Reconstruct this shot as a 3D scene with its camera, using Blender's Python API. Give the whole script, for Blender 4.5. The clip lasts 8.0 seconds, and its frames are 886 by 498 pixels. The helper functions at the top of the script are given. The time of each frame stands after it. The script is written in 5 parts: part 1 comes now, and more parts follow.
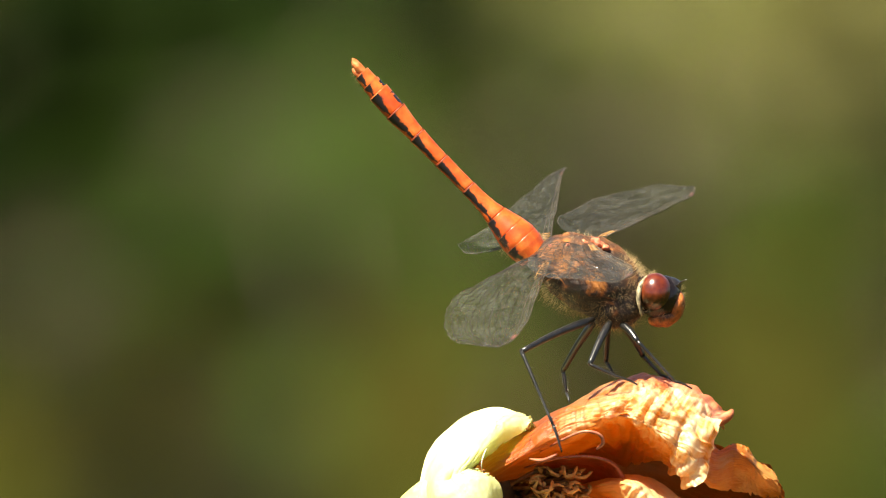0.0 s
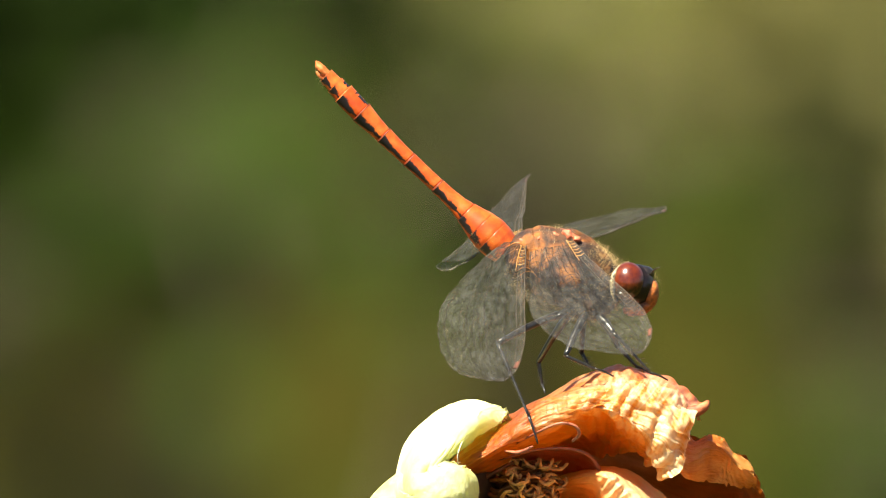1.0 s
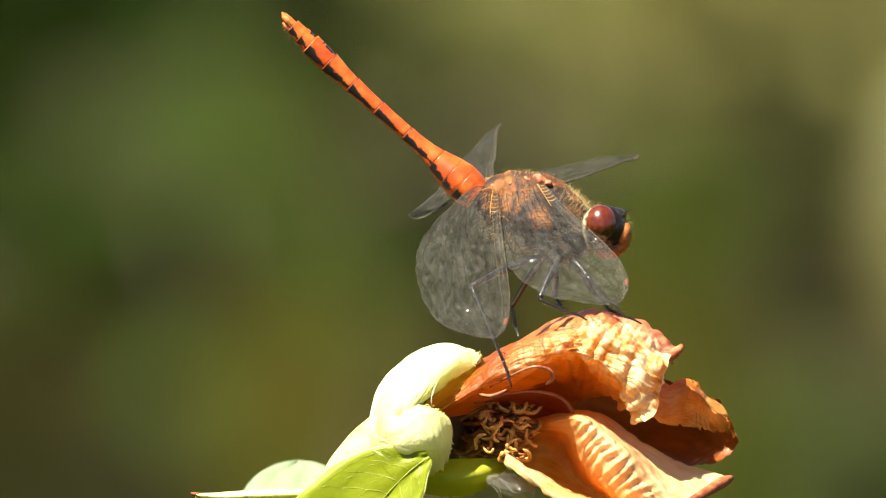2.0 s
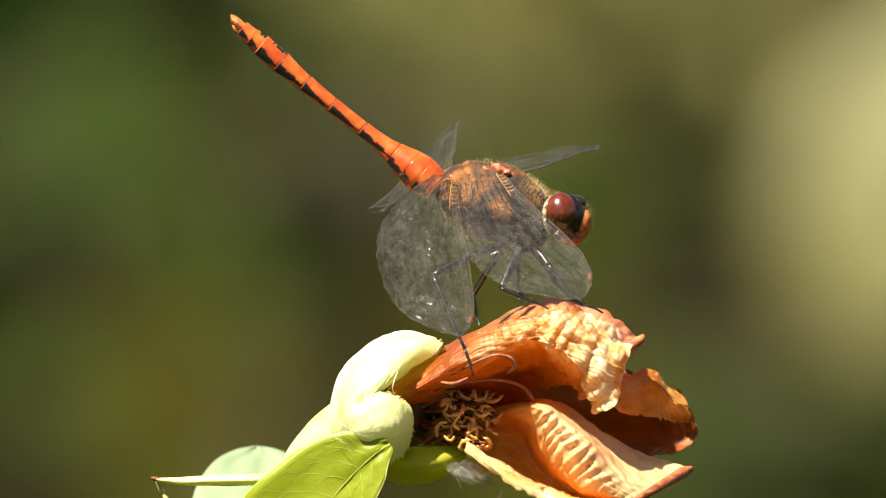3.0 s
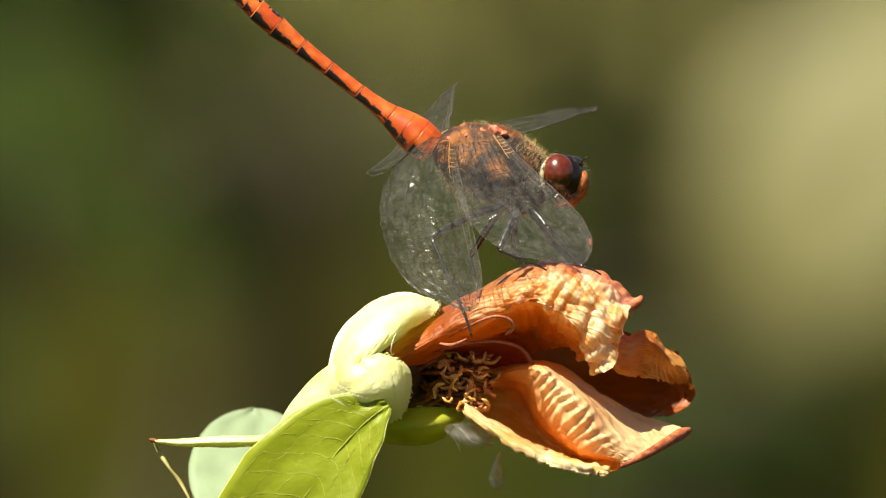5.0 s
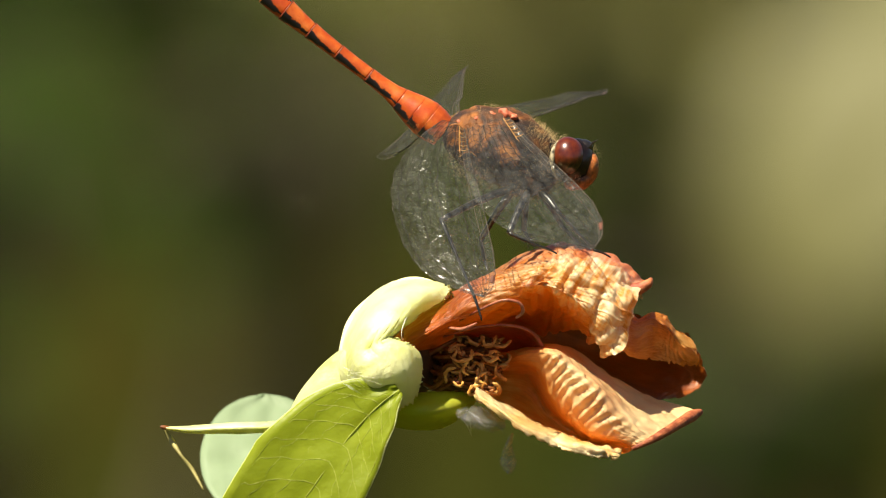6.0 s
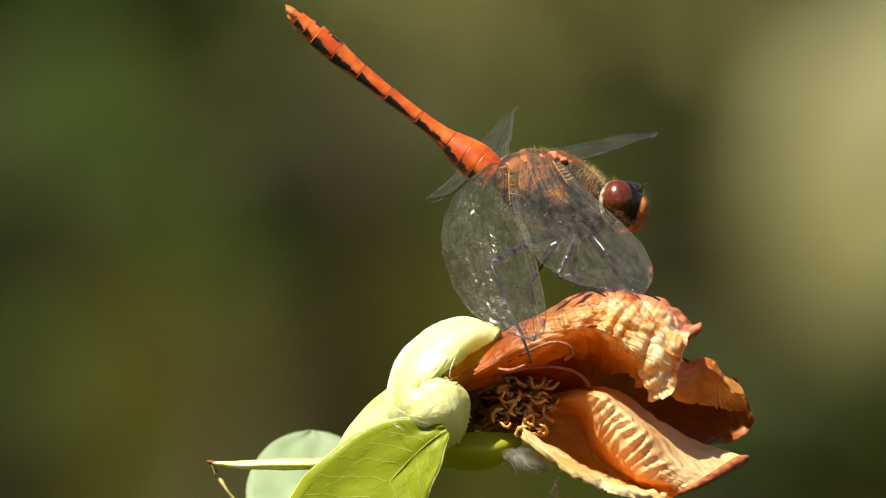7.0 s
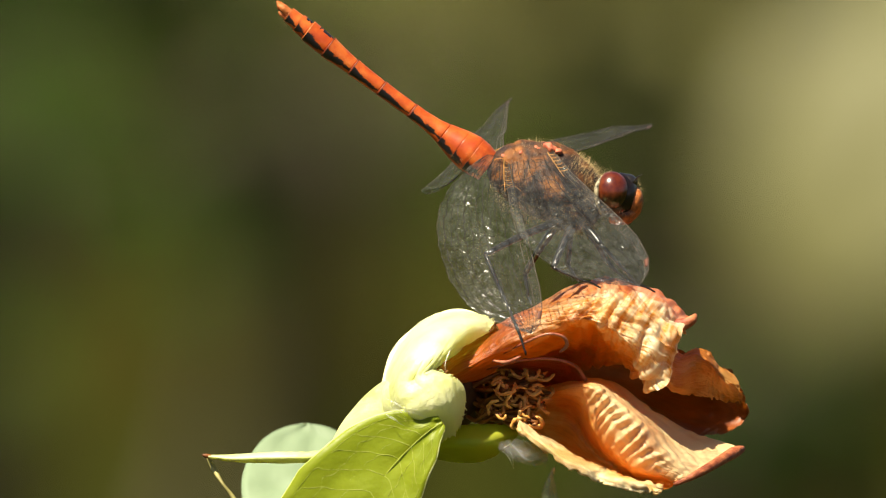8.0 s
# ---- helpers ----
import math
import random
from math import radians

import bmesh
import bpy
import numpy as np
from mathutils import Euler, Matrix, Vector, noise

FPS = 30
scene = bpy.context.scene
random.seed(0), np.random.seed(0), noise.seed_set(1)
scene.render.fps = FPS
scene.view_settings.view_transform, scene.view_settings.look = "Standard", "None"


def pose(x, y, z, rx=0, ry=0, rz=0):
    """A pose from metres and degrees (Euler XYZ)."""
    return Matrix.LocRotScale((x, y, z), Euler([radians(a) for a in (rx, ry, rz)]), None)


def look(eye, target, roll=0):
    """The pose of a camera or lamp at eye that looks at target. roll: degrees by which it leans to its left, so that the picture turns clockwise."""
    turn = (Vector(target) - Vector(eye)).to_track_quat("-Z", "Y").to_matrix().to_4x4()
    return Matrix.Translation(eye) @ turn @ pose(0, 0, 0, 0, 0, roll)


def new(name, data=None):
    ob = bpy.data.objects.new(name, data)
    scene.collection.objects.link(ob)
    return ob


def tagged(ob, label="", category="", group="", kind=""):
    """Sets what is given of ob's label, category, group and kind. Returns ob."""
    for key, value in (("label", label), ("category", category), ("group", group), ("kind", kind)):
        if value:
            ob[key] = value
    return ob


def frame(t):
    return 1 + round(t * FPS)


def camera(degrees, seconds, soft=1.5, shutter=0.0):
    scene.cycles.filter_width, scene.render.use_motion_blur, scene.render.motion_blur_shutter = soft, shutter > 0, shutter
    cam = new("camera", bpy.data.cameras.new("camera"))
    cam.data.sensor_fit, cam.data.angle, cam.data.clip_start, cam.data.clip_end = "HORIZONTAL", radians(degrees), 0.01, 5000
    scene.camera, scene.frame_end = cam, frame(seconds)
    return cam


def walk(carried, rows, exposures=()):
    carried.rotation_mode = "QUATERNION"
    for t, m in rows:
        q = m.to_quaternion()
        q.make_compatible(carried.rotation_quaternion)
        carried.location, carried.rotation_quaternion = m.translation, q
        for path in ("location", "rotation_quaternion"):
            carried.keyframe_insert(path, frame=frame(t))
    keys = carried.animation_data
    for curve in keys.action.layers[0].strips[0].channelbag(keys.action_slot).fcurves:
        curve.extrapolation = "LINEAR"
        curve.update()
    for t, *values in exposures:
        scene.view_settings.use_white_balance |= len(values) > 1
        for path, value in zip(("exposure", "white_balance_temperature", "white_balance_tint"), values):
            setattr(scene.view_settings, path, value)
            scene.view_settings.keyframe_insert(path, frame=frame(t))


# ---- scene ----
cam = camera(1.984, 8.0, soft=1.1)
# The blossom's own space: x to the right, y away, z up, tilted 8 degrees down with the line of sight.
TILT = -8.0
DIST = 2.4
FAR = 8.0
FOCAL = 45274.0
MM = 0.001
PLACE = Matrix.Translation((0, 0, 1.0)) @ Euler((radians(TILT), 0, 0)).to_matrix().to_4x4()


def sight(tx, tz, yaw, pitch):
    """The camera's pose: shifted by tx, tz metres in its own plane, turned by yaw, pitch radians."""
    m = Matrix.Translation((tx, -DIST, tz)) @ Euler((radians(90) + pitch, 0, -yaw)).to_matrix().to_4x4()
    return PLACE @ m


# seconds, shift of the blossom and shift of the far hedge in the view, in units of 1/FOCAL radians
SWAY = [(0.0, 57, 156, 470, 70), (0.5, 40, 150, 400, 68), (1.0, 14, 141, 329, 58), (1.5, -18, 78, 305, 52), (1.7, -23, 58, 294, 45),
        (2.25, -38, 30, 200, 40), (2.8, -56, 19, 104, 36), (3.0, -101, 22, 40, 36), (3.5, -188, 8, -45, 35), (4.0, -183, 21, -60, 35),
        (4.5, -117, 7, -85, 30), (4.7, -103, -19, -90, 22), (5.25, -110, -60, -88, 0), (5.8, -118, -84, -80, -14), (6.0, -87, -76, -66, -12),
        (6.5, -27, -30, -20, 3), (7.0, 0, 0, 0, 0), (7.5, 12, -5, -16, -8), (8.0, -9, -15, -48, -15)]


def camera_rows():
    rows = []
    near, far = FOCAL / DIST, FOCAL / FAR
    for t, fx, fy, bx, by in SWAY:
        tx = -(fx - bx) / (near - far)
        tz = (fy - by) / (near - far)
        yaw = -(fx + near * tx) / FOCAL
        pitch = (fy - near * tz) / FOCAL
        rows.append((t, sight(tx, tz, yaw, pitch)))
    return rows


walk(cam, camera_rows(), [(0, 2.0), (1.6, 1.96), (3.0, 1.64), (4.6, 1.44), (6.0, 1.2), (8.0, 1.26)])
cam.data.dof.use_dof = True
cam.data.dof.focus_distance = DIST - 0.003
cam.data.dof.aperture_fstop = cam.data.lens / 23.0

# ---- world and sun ----
SUN_DIR = (PLACE.to_3x3() @ Vector((-0.36, -0.42, 0.83))).normalized()
world = bpy.data.worlds.new("sky")
scene.world = world
world.use_nodes = True
_wn = world.node_tree.nodes
_sky = _wn.new("ShaderNodeTexSky")
_sky.sky_type = "NISHITA"
_sky.sun_disc = False
_sky.sun_elevation = math.asin(SUN_DIR.z)
_sky.sun_rotation = math.atan2(SUN_DIR.x, SUN_DIR.y)
_wn["Background"].inputs["Strength"].default_value = 0.032
world.node_tree.links.new(_sky.outputs[0], _wn["Background"].inputs["Color"])
sun = new("sun", bpy.data.lights.new("sun", "SUN"))
sun.data.energy = 5.0
sun.data.angle = radians(0.7)
sun.data.color = (1.0, 0.91, 0.71)
sun.matrix_world = look(SUN_DIR * 5, (0, 0, 0))

# ---- materials ----


def nodes_of(name):
    m = bpy.data.materials.new(name)
    m.use_nodes = True
    nt = m.node_tree
    return m, nt, nt.nodes["Principled BSDF"]


def add(nt, kind, **values):
    n = nt.nodes.new(kind)
    for key, value in values.items():
        n.inputs[key.replace("_", " ")].default_value = value
    return n


def ramp(nt, source, stops):
    n = nt.nodes.new("ShaderNodeValToRGB")
    e = n.color_ramp.elements
    while len(e) < len(stops):
        e.new(0.5)
    for el, (p, c) in zip(e, stops):
        el.position, el.color = p, (*c, 1)
    nt.links.new(source, n.inputs[0])
    return n


def coords(nt, uv=False, scale=(1, 1, 1)):
    tc = nt.nodes.new("ShaderNodeTexCoord")
    mp = add(nt, "ShaderNodeMapping", Scale=scale)
    nt.links.new(tc.outputs["UV" if uv else "Object"], mp.inputs[0])
    return mp.outputs[0]


def noise_tex(nt, vec, scale, detail=4, rough=0.6, distort=0.0):
    n = add(nt, "ShaderNodeTexNoise", Scale=scale, Detail=detail, Roughness=rough, Distortion=distort)
    nt.links.new(vec, n.inputs["Vector"])
    return n.outputs["Fac"]


def mixed(nt, a, b, fac, kind="MIX"):
    n = nt.nodes.new("ShaderNodeMix")
    n.data_type, n.blend_type = "RGBA", kind
    for src, i in ((fac, 0), (a, 6), (b, 7)):
        if hasattr(src, "is_output"):
            nt.links.new(src, n.inputs[i])
        else:
            n.inputs[i].default_value = src if i == 0 else (*src, 1)
    return n.outputs[2]


def bump(nt, height, bsdf, strength, dist):
    n = add(nt, "ShaderNodeBump", Strength=strength, Distance=dist)
    nt.links.new(height, n.inputs["Height"])
    nt.links.new(n.outputs[0], bsdf.inputs["Normal"])
    return n


def see_through(nt, bsdf, colour, fac):
    """Adds light passing through a thin sheet."""
    tr = nt.nodes.new("ShaderNodeBsdfTranslucent")
    mx = add(nt, "ShaderNodeMixShader", Fac=fac)
    if hasattr(colour, "is_output"):
        nt.links.new(colour, tr.inputs["Color"])
    else:
        tr.inputs["Color"].default_value = (*colour, 1)
    nt.links.new(bsdf.outputs[0], mx.inputs[1])
    nt.links.new(tr.outputs[0], mx.inputs[2])
    nt.links.new(mx.outputs[0], nt.nodes["Material Output"].inputs[0])


def petal_material(name, light, mid, dark, through_colour, fac=0.4, blush=None, root=None, stops=(0.36, 0.46, 0.57), reach=(0.26, 0.36), start=(0.25, 0.7), under=None, pale=None):
    m, nt, b = nodes_of(name)
    uv = coords(nt, True, (3, 42, 1))
    fib = noise_tex(nt, uv, 1.6, 6, 0.65, 0.5)
    spots = noise_tex(nt, coords(nt), 320, 5, 0.6)
    both = mixed(nt, fib, spots, 0.6)
    col = ramp(nt, both, list(zip(stops, (dark, mid, light)))).outputs[0]
    if blush:
        # another tone towards the outer end of one side
        sep = nt.nodes.new("ShaderNodeSeparateXYZ")
        nt.links.new(coords(nt, True), sep.inputs[0])
        along = ramp(nt, sep.outputs[0], [(start[0], (0, 0, 0)), (start[1], (1, 1, 1))])
        across = ramp(nt, sep.outputs[1], [(reach[0], (1, 1, 1)), (reach[1], (0, 0, 0))])
        patch = mixed(nt, along.outputs[0], across.outputs[0], 1.0, "MULTIPLY")
        col = mixed(nt, col, blush, mixed(nt, patch, ramp(nt, spots, [(0.3, (0.5,) * 3), (0.6, (1, 1, 1))]).outputs[0], 1.0, "MULTIPLY"))
    if under:
        # glow of light through the petal put into the inner face's deep orange
        sep3 = nt.nodes.new("ShaderNodeSeparateXYZ")
        nt.links.new(coords(nt, True), sep3.inputs[0])
        inner = ramp(nt, sep3.outputs[1], [(0.60, (0, 0, 0)), (0.74, (1, 1, 1))])
        near = ramp(nt, sep3.outputs[0], [(0.74, (1, 1, 1)), (0.88, (0, 0, 0))])
        tone = mixed(nt, under, tuple(x * 1.9 for x in under), fib)
        col = mixed(nt, col, tone, mixed(nt, inner.outputs[0], near.outputs[0], 1.0, "MULTIPLY"))
    if root:
        # browner towards the foot of the petal
        sep2 = nt.nodes.new("ShaderNodeSeparateXYZ")
        nt.links.new(coords(nt, True), sep2.inputs[0])
        foot = ramp(nt, sep2.outputs[0], [(0.24, (1, 1, 1)), (0.66, (0, 0, 0))])
        col = mixed(nt, col, mixed(nt, root, tuple(x * 2.2 for x in root), fib), foot.outputs[0])
    if pale:
        # sun highlights on the outer upper face put into the colour as cream streaks
        sep4 = nt.nodes.new("ShaderNodeSeparateXYZ")
        nt.links.new(coords(nt, True), sep4.inputs[0])
        far = ramp(nt, sep4.outputs[0], [(0.42, (0, 0, 0)), (0.66, (1, 1, 1))])
        zone = ramp(nt, sep4.outputs[1], [(0.20, (0, 0, 0)), (0.30, (1, 1, 1)), (0.72, (1, 1, 1)), (0.84, (0, 0, 0))])
        streak = noise_tex(nt, coords(nt, True, (26, 3.5, 1)), 1.5, 5, 0.6, 0.7)
        glare = ramp(nt, mixed(nt, streak, spots, 0.35), [(0.44, (0, 0, 0)), (0.60, (1, 1, 1))])
        col = mixed(nt, col, pale, mixed(nt, glare.outputs[0], mixed(nt, far.outputs[0], zone.outputs[0], 1.0, "MULTIPLY"), 1.0, "MULTIPLY"))
    nt.links.new(col, b.inputs["Base Color"])
    b.inputs["Roughness"].default_value = 0.38
    b.inputs["Specular IOR Level"].default_value = 0.6
    b.inputs["Coat Weight"].default_value = 0.45
    b.inputs["Coat Roughness"].default_value = 0.38
    fine = noise_tex(nt, coords(nt, True, (10, 90, 1)), 1.2, 6, 0.7)
    bump(nt, mixed(nt, fine, spots, 0.6), b, 0.6, 0.0004)
    see_through(nt, b, mixed(nt, col, through_colour, 0.45), fac)
    return m


def leaf_material(name, base, vein, through_colour, fac=0.35, rough=0.45, scale=500, spec=0.35, coat=0.0, shade=None):
    m, nt, b = nodes_of(name)
    n1 = noise_tex(nt, coords(nt), scale, 5, 0.6)
    n2 = noise_tex(nt, coords(nt), scale * 0.15, 3, 0.5)
    a = ramp(nt, n2, [(0.35, shade or tuple(c * 0.8 for c in base)), (0.7 if shade is None else 0.55, base)])
    c = mixed(nt, a.outputs[0], vein, ramp(nt, n1, [(0.5, (0, 0, 0)), (0.75, (0.5, 0.5, 0.5))]).outputs[0])
    nt.links.new(c, b.inputs["Base Color"])
    b.inputs["Roughness"].default_value = rough
    b.inputs["Specular IOR Level"].default_value = spec
    b.inputs["Coat Weight"].default_value = coat
    b.inputs["Coat Roughness"].default_value = 0.42
    bump(nt, n1, b, 0.5, 0.0003)
    see_through(nt, b, mixed(nt, c, through_colour, 0.6), fac)
    return m


def plain_material(name, a, b2, scale, rough=0.5, bump_d=0.0001, spec=0.5, coat=0.0, sheen=0.0):
    m, nt, b = nodes_of(name)
    n = noise_tex(nt, coords(nt), scale, 5, 0.6)
    c = ramp(nt, n, [(0.35, a), (0.68, b2)])
    nt.links.new(c.outputs[0], b.inputs["Base Color"])
    b.inputs["Roughness"].default_value = rough
    b.inputs["Specular IOR Level"].default_value = spec
    b.inputs["Coat Weight"].default_value = coat
    b.inputs["Coat Roughness"].default_value = 0.42
    b.inputs["Sheen Weight"].default_value = sheen
    if bump_d:
        bump(nt, n, b, 0.5, bump_d)
    return m


M_PETAL = petal_material("dried_petal", (0.97, 0.74, 0.36), (0.86, 0.36, 0.04), (0.40, 0.085, 0.006), (0.99, 0.45, 0.025), 0.40, (0.60, 0.15, 0.08), (0.26, 0.060, 0.006), (0.38, 0.48, 0.60), under=(0.62, 0.22, 0.016), pale=(0.97, 0.84, 0.54))
M_PETAL_CURL = petal_material("dried_petal_thin", (0.80, 0.40, 0.10), (0.64, 0.21, 0.018), (0.32, 0.07, 0.006), (0.99, 0.36, 0.010), 0.5)
# rust brown darkened to hold the overhang's shade, rim paler for light coming through
M_PETAL_BACK = petal_material("dried_petal_inner_shaded", (0.24, 0.055, 0.007), (0.16, 0.030, 0.004), (0.07, 0.011, 0.003), (0.95, 0.24, 0.006), 0.22, (0.36, 0.10, 0.012), None, reach=(0.97, 1.0), start=(0.78, 1.0))
M_PETAL_LOW = petal_material("dried_petal_pale", (0.92, 0.52, 0.13), (0.80, 0.27, 0.02), (0.46, 0.11, 0.008), (0.97, 0.34, 0.010), 0.28, (0.93, 0.68, 0.36), None, (0.32, 0.46, 0.64), (0.40, 0.52), (0.10, 0.30))
M_PETAL_RIM = petal_material("dried_petal_rim", (0.97, 0.80, 0.46), (0.93, 0.62, 0.22), (0.66, 0.28, 0.05), (0.99, 0.5, 0.05), 0.26)
M_TIP = plain_material("dried_petal_tip", (0.22, 0.04, 0.013), (0.54, 0.17, 0.06), 1400, 0.6, 0.0004)
M_SEPAL = leaf_material("sepal_green", (0.91, 0.90, 0.52), (0.93, 0.93, 0.64), (0.86, 0.90, 0.08), 0.34, 0.45, 1300, 0.5, 0.3, (0.78, 0.80, 0.32))
M_STEM = leaf_material("stem_green", (0.76, 0.78, 0.32), (0.84, 0.84, 0.48), (0.76, 0.82, 0.15), 0.25, 0.45, 1100, 0.5, 0.3, (0.60, 0.66, 0.16))
M_SEPAL_LOW = leaf_material("sepal_yellow_green", (0.66, 0.70, 0.07), (0.72, 0.75, 0.12), (0.86, 0.90, 0.04), 0.55, 0.45, 300)
M_LEAF = leaf_material("leaf_green", (0.30, 0.36, 0.014), (0.38, 0.43, 0.03), (0.60, 0.68, 0.012), 0.42, 0.42, 500)
M_VEIN = leaf_material("leaf_vein", (0.48, 0.53, 0.09), (0.54, 0.58, 0.12), (0.66, 0.72, 0.08), 0.35, 0.5, 500)
M_PALE_LEAF = leaf_material("leaf_bluegreen", (0.29, 0.38, 0.225), (0.32, 0.41, 0.255), (0.30, 0.40, 0.19), 0.3, 0.6, 200)
M_STAMEN = plain_material("dried_stamen", (0.12, 0.030, 0.005), (0.36, 0.13, 0.022), 900, 0.5)
M_ANTHER = plain_material("dried_anther", (0.50, 0.17, 0.02), (0.92, 0.54, 0.14), 1500, 0.4)
M_STYLE = plain_material("dried_style", (0.26, 0.06, 0.03), (0.50, 0.19, 0.11), 500, 0.35)
M_CORE = plain_material("core_filler", (0.05, 0.02, 0.006), (0.14, 0.06, 0.015), 500, 0.7)
M_THREAD = plain_material("dry_thread", (0.20, 0.17, 0.05), (0.42, 0.36, 0.12), 600, 0.6)

# dragonfly
M_LEG = plain_material("black_leg", (0.006, 0.006, 0.007), (0.022, 0.02, 0.02), 900, 0.32, 0.00004, 0.7, 0.0)
M_PALE = plain_material("pale_head_back", (0.02, 0.015, 0.01), (0.56, 0.47, 0.28), 1900, 0.5, 0.0002)
M_FACE = plain_material("orange_face", (0.09, 0.022, 0.006), (0.58, 0.17, 0.03), 1300, 0.45, 0.0003)
M_HEAD = plain_material("dark_head", (0.004, 0.003, 0.003), (0.018, 0.009, 0.006), 1300, 0.25, 0.0002)
M_BLACK = plain_material("black_plate", (0.008, 0.007, 0.006), (0.03, 0.02, 0.015), 700, 0.27, 0.0001, 1.0)
M_HAIR = plain_material("golden_hair", (0.30, 0.20, 0.085), (0.48, 0.35, 0.17), 900, 0.45, 0)
M_RED = plain_material("red_joint", (0.30, 0.05, 0.02), (0.58, 0.18, 0.09), 1600, 0.5, 0.0003)
M_JOINT = plain_material("dark_red_joint", (0.09, 0.015, 0.006), (0.24, 0.05, 0.012), 1600, 0.6, 0.0003, 0.3)
M_RIM = plain_material("pale_rim", (0.34, 0.07, 0.012), (0.52, 0.17, 0.045), 1800, 0.6, 0.0003, 0.3)

M_TENDON = plain_material("amber_tendon", (0.22, 0.065, 0.010), (0.46, 0.18, 0.03), 1500, 0.45, 0.0002)


def abdomen_material():
    m, nt, b = nodes_of("abdomen_scarlet")
    uv = coords(nt, True)
    sep = nt.nodes.new("ShaderNodeSeparateXYZ")
    nt.links.new(uv, sep.inputs[0])
    n = noise_tex(nt, coords(nt), 900, 5, 0.65)
    blotch = noise_tex(nt, coords(nt), 260, 3, 0.5)
    red = ramp(nt, mixed(nt, n, blotch, 0.5), [(0.34, (0.30, 0.030, 0.005)), (0.5, (0.42, 0.070, 0.010)), (0.66, (0.56, 0.15, 0.025))])
    # black flank marks: round the side (V near 0.68), widest at the front of a segment
    def math_node(op, a, b_=None):
        k = nt.nodes.new("ShaderNodeMath")
        k.operation = op
        for i, s in enumerate((a, b_)):
            if s is None:
                continue
            if hasattr(s, "is_output"):
                nt.links.new(s, k.inputs[i])
            else:
                k.inputs[i].default_value = s
        return k.outputs[0]
    off = math_node("ABSOLUTE", math_node("SUBTRACT", sep.outputs[1], 0.5))
    band = math_node("SUBTRACT", 0.100, math_node("ABSOLUTE", math_node("SUBTRACT", off, 0.165)))
    along = math_node("MULTIPLY", math_node("SUBTRACT", sep.outputs[0], 0.5), 0.09)
    wob = math_node("MULTIPLY", math_node("SUBTRACT", noise_tex(nt, coords(nt), 1300, 3, 0.6), 0.5), 0.17)
    total = math_node("ADD", math_node("ADD", band, along), wob)
    mask = ramp(nt, total, [(0.03, (0, 0, 0)), (0.055, (1, 1, 1))])
    col = mixed(nt, red.outputs[0], (0.012, 0.010, 0.012), mask.outputs[0])
    nt.links.new(col, b.inputs["Base Color"])
    b.inputs["Roughness"].default_value = 0.34
    bump(nt, n, b, 0.25, 0.0001)
    return m


def eye_material():
    """Red-brown above, passing into mottled orange-brown below."""
    m, nt, b = nodes_of("compound_eye")
    sep = nt.nodes.new("ShaderNodeSeparateXYZ")
    nt.links.new(coords(nt), sep.inputs[0])
    mott = noise_tex(nt, coords(nt), 1500, 4, 0.6)
    low = ramp(nt, mott, [(0.45, (0.010, 0.006, 0.003)), (0.6, (0.05, 0.020, 0.006)), (0.75, (0.20, 0.08, 0.02))])
    high = ramp(nt, mott, [(0.35, (0.065, 0.008, 0.002)), (0.68, (0.125, 0.021, 0.004))])
    mr = nt.nodes.new("ShaderNodeMapRange")
    mr.inputs["From Min"].default_value = -0.0004
    mr.inputs["From Max"].default_value = 0.0004
    nt.links.new(sep.outputs[2], mr.inputs[0])
    nt.links.new(mixed(nt, low.outputs[0], high.outputs[0], mr.outputs[0]), b.inputs["Base Color"])
    b.inputs["Roughness"].default_value = 0.3
    b.inputs["Specular IOR Level"].default_value = 0.2
    b.inputs["Coat Weight"].default_value = 0.65
    b.inputs["Coat Roughness"].default_value = 0.20
    b.inputs["Coat IOR"].default_value = 1.75
    return m


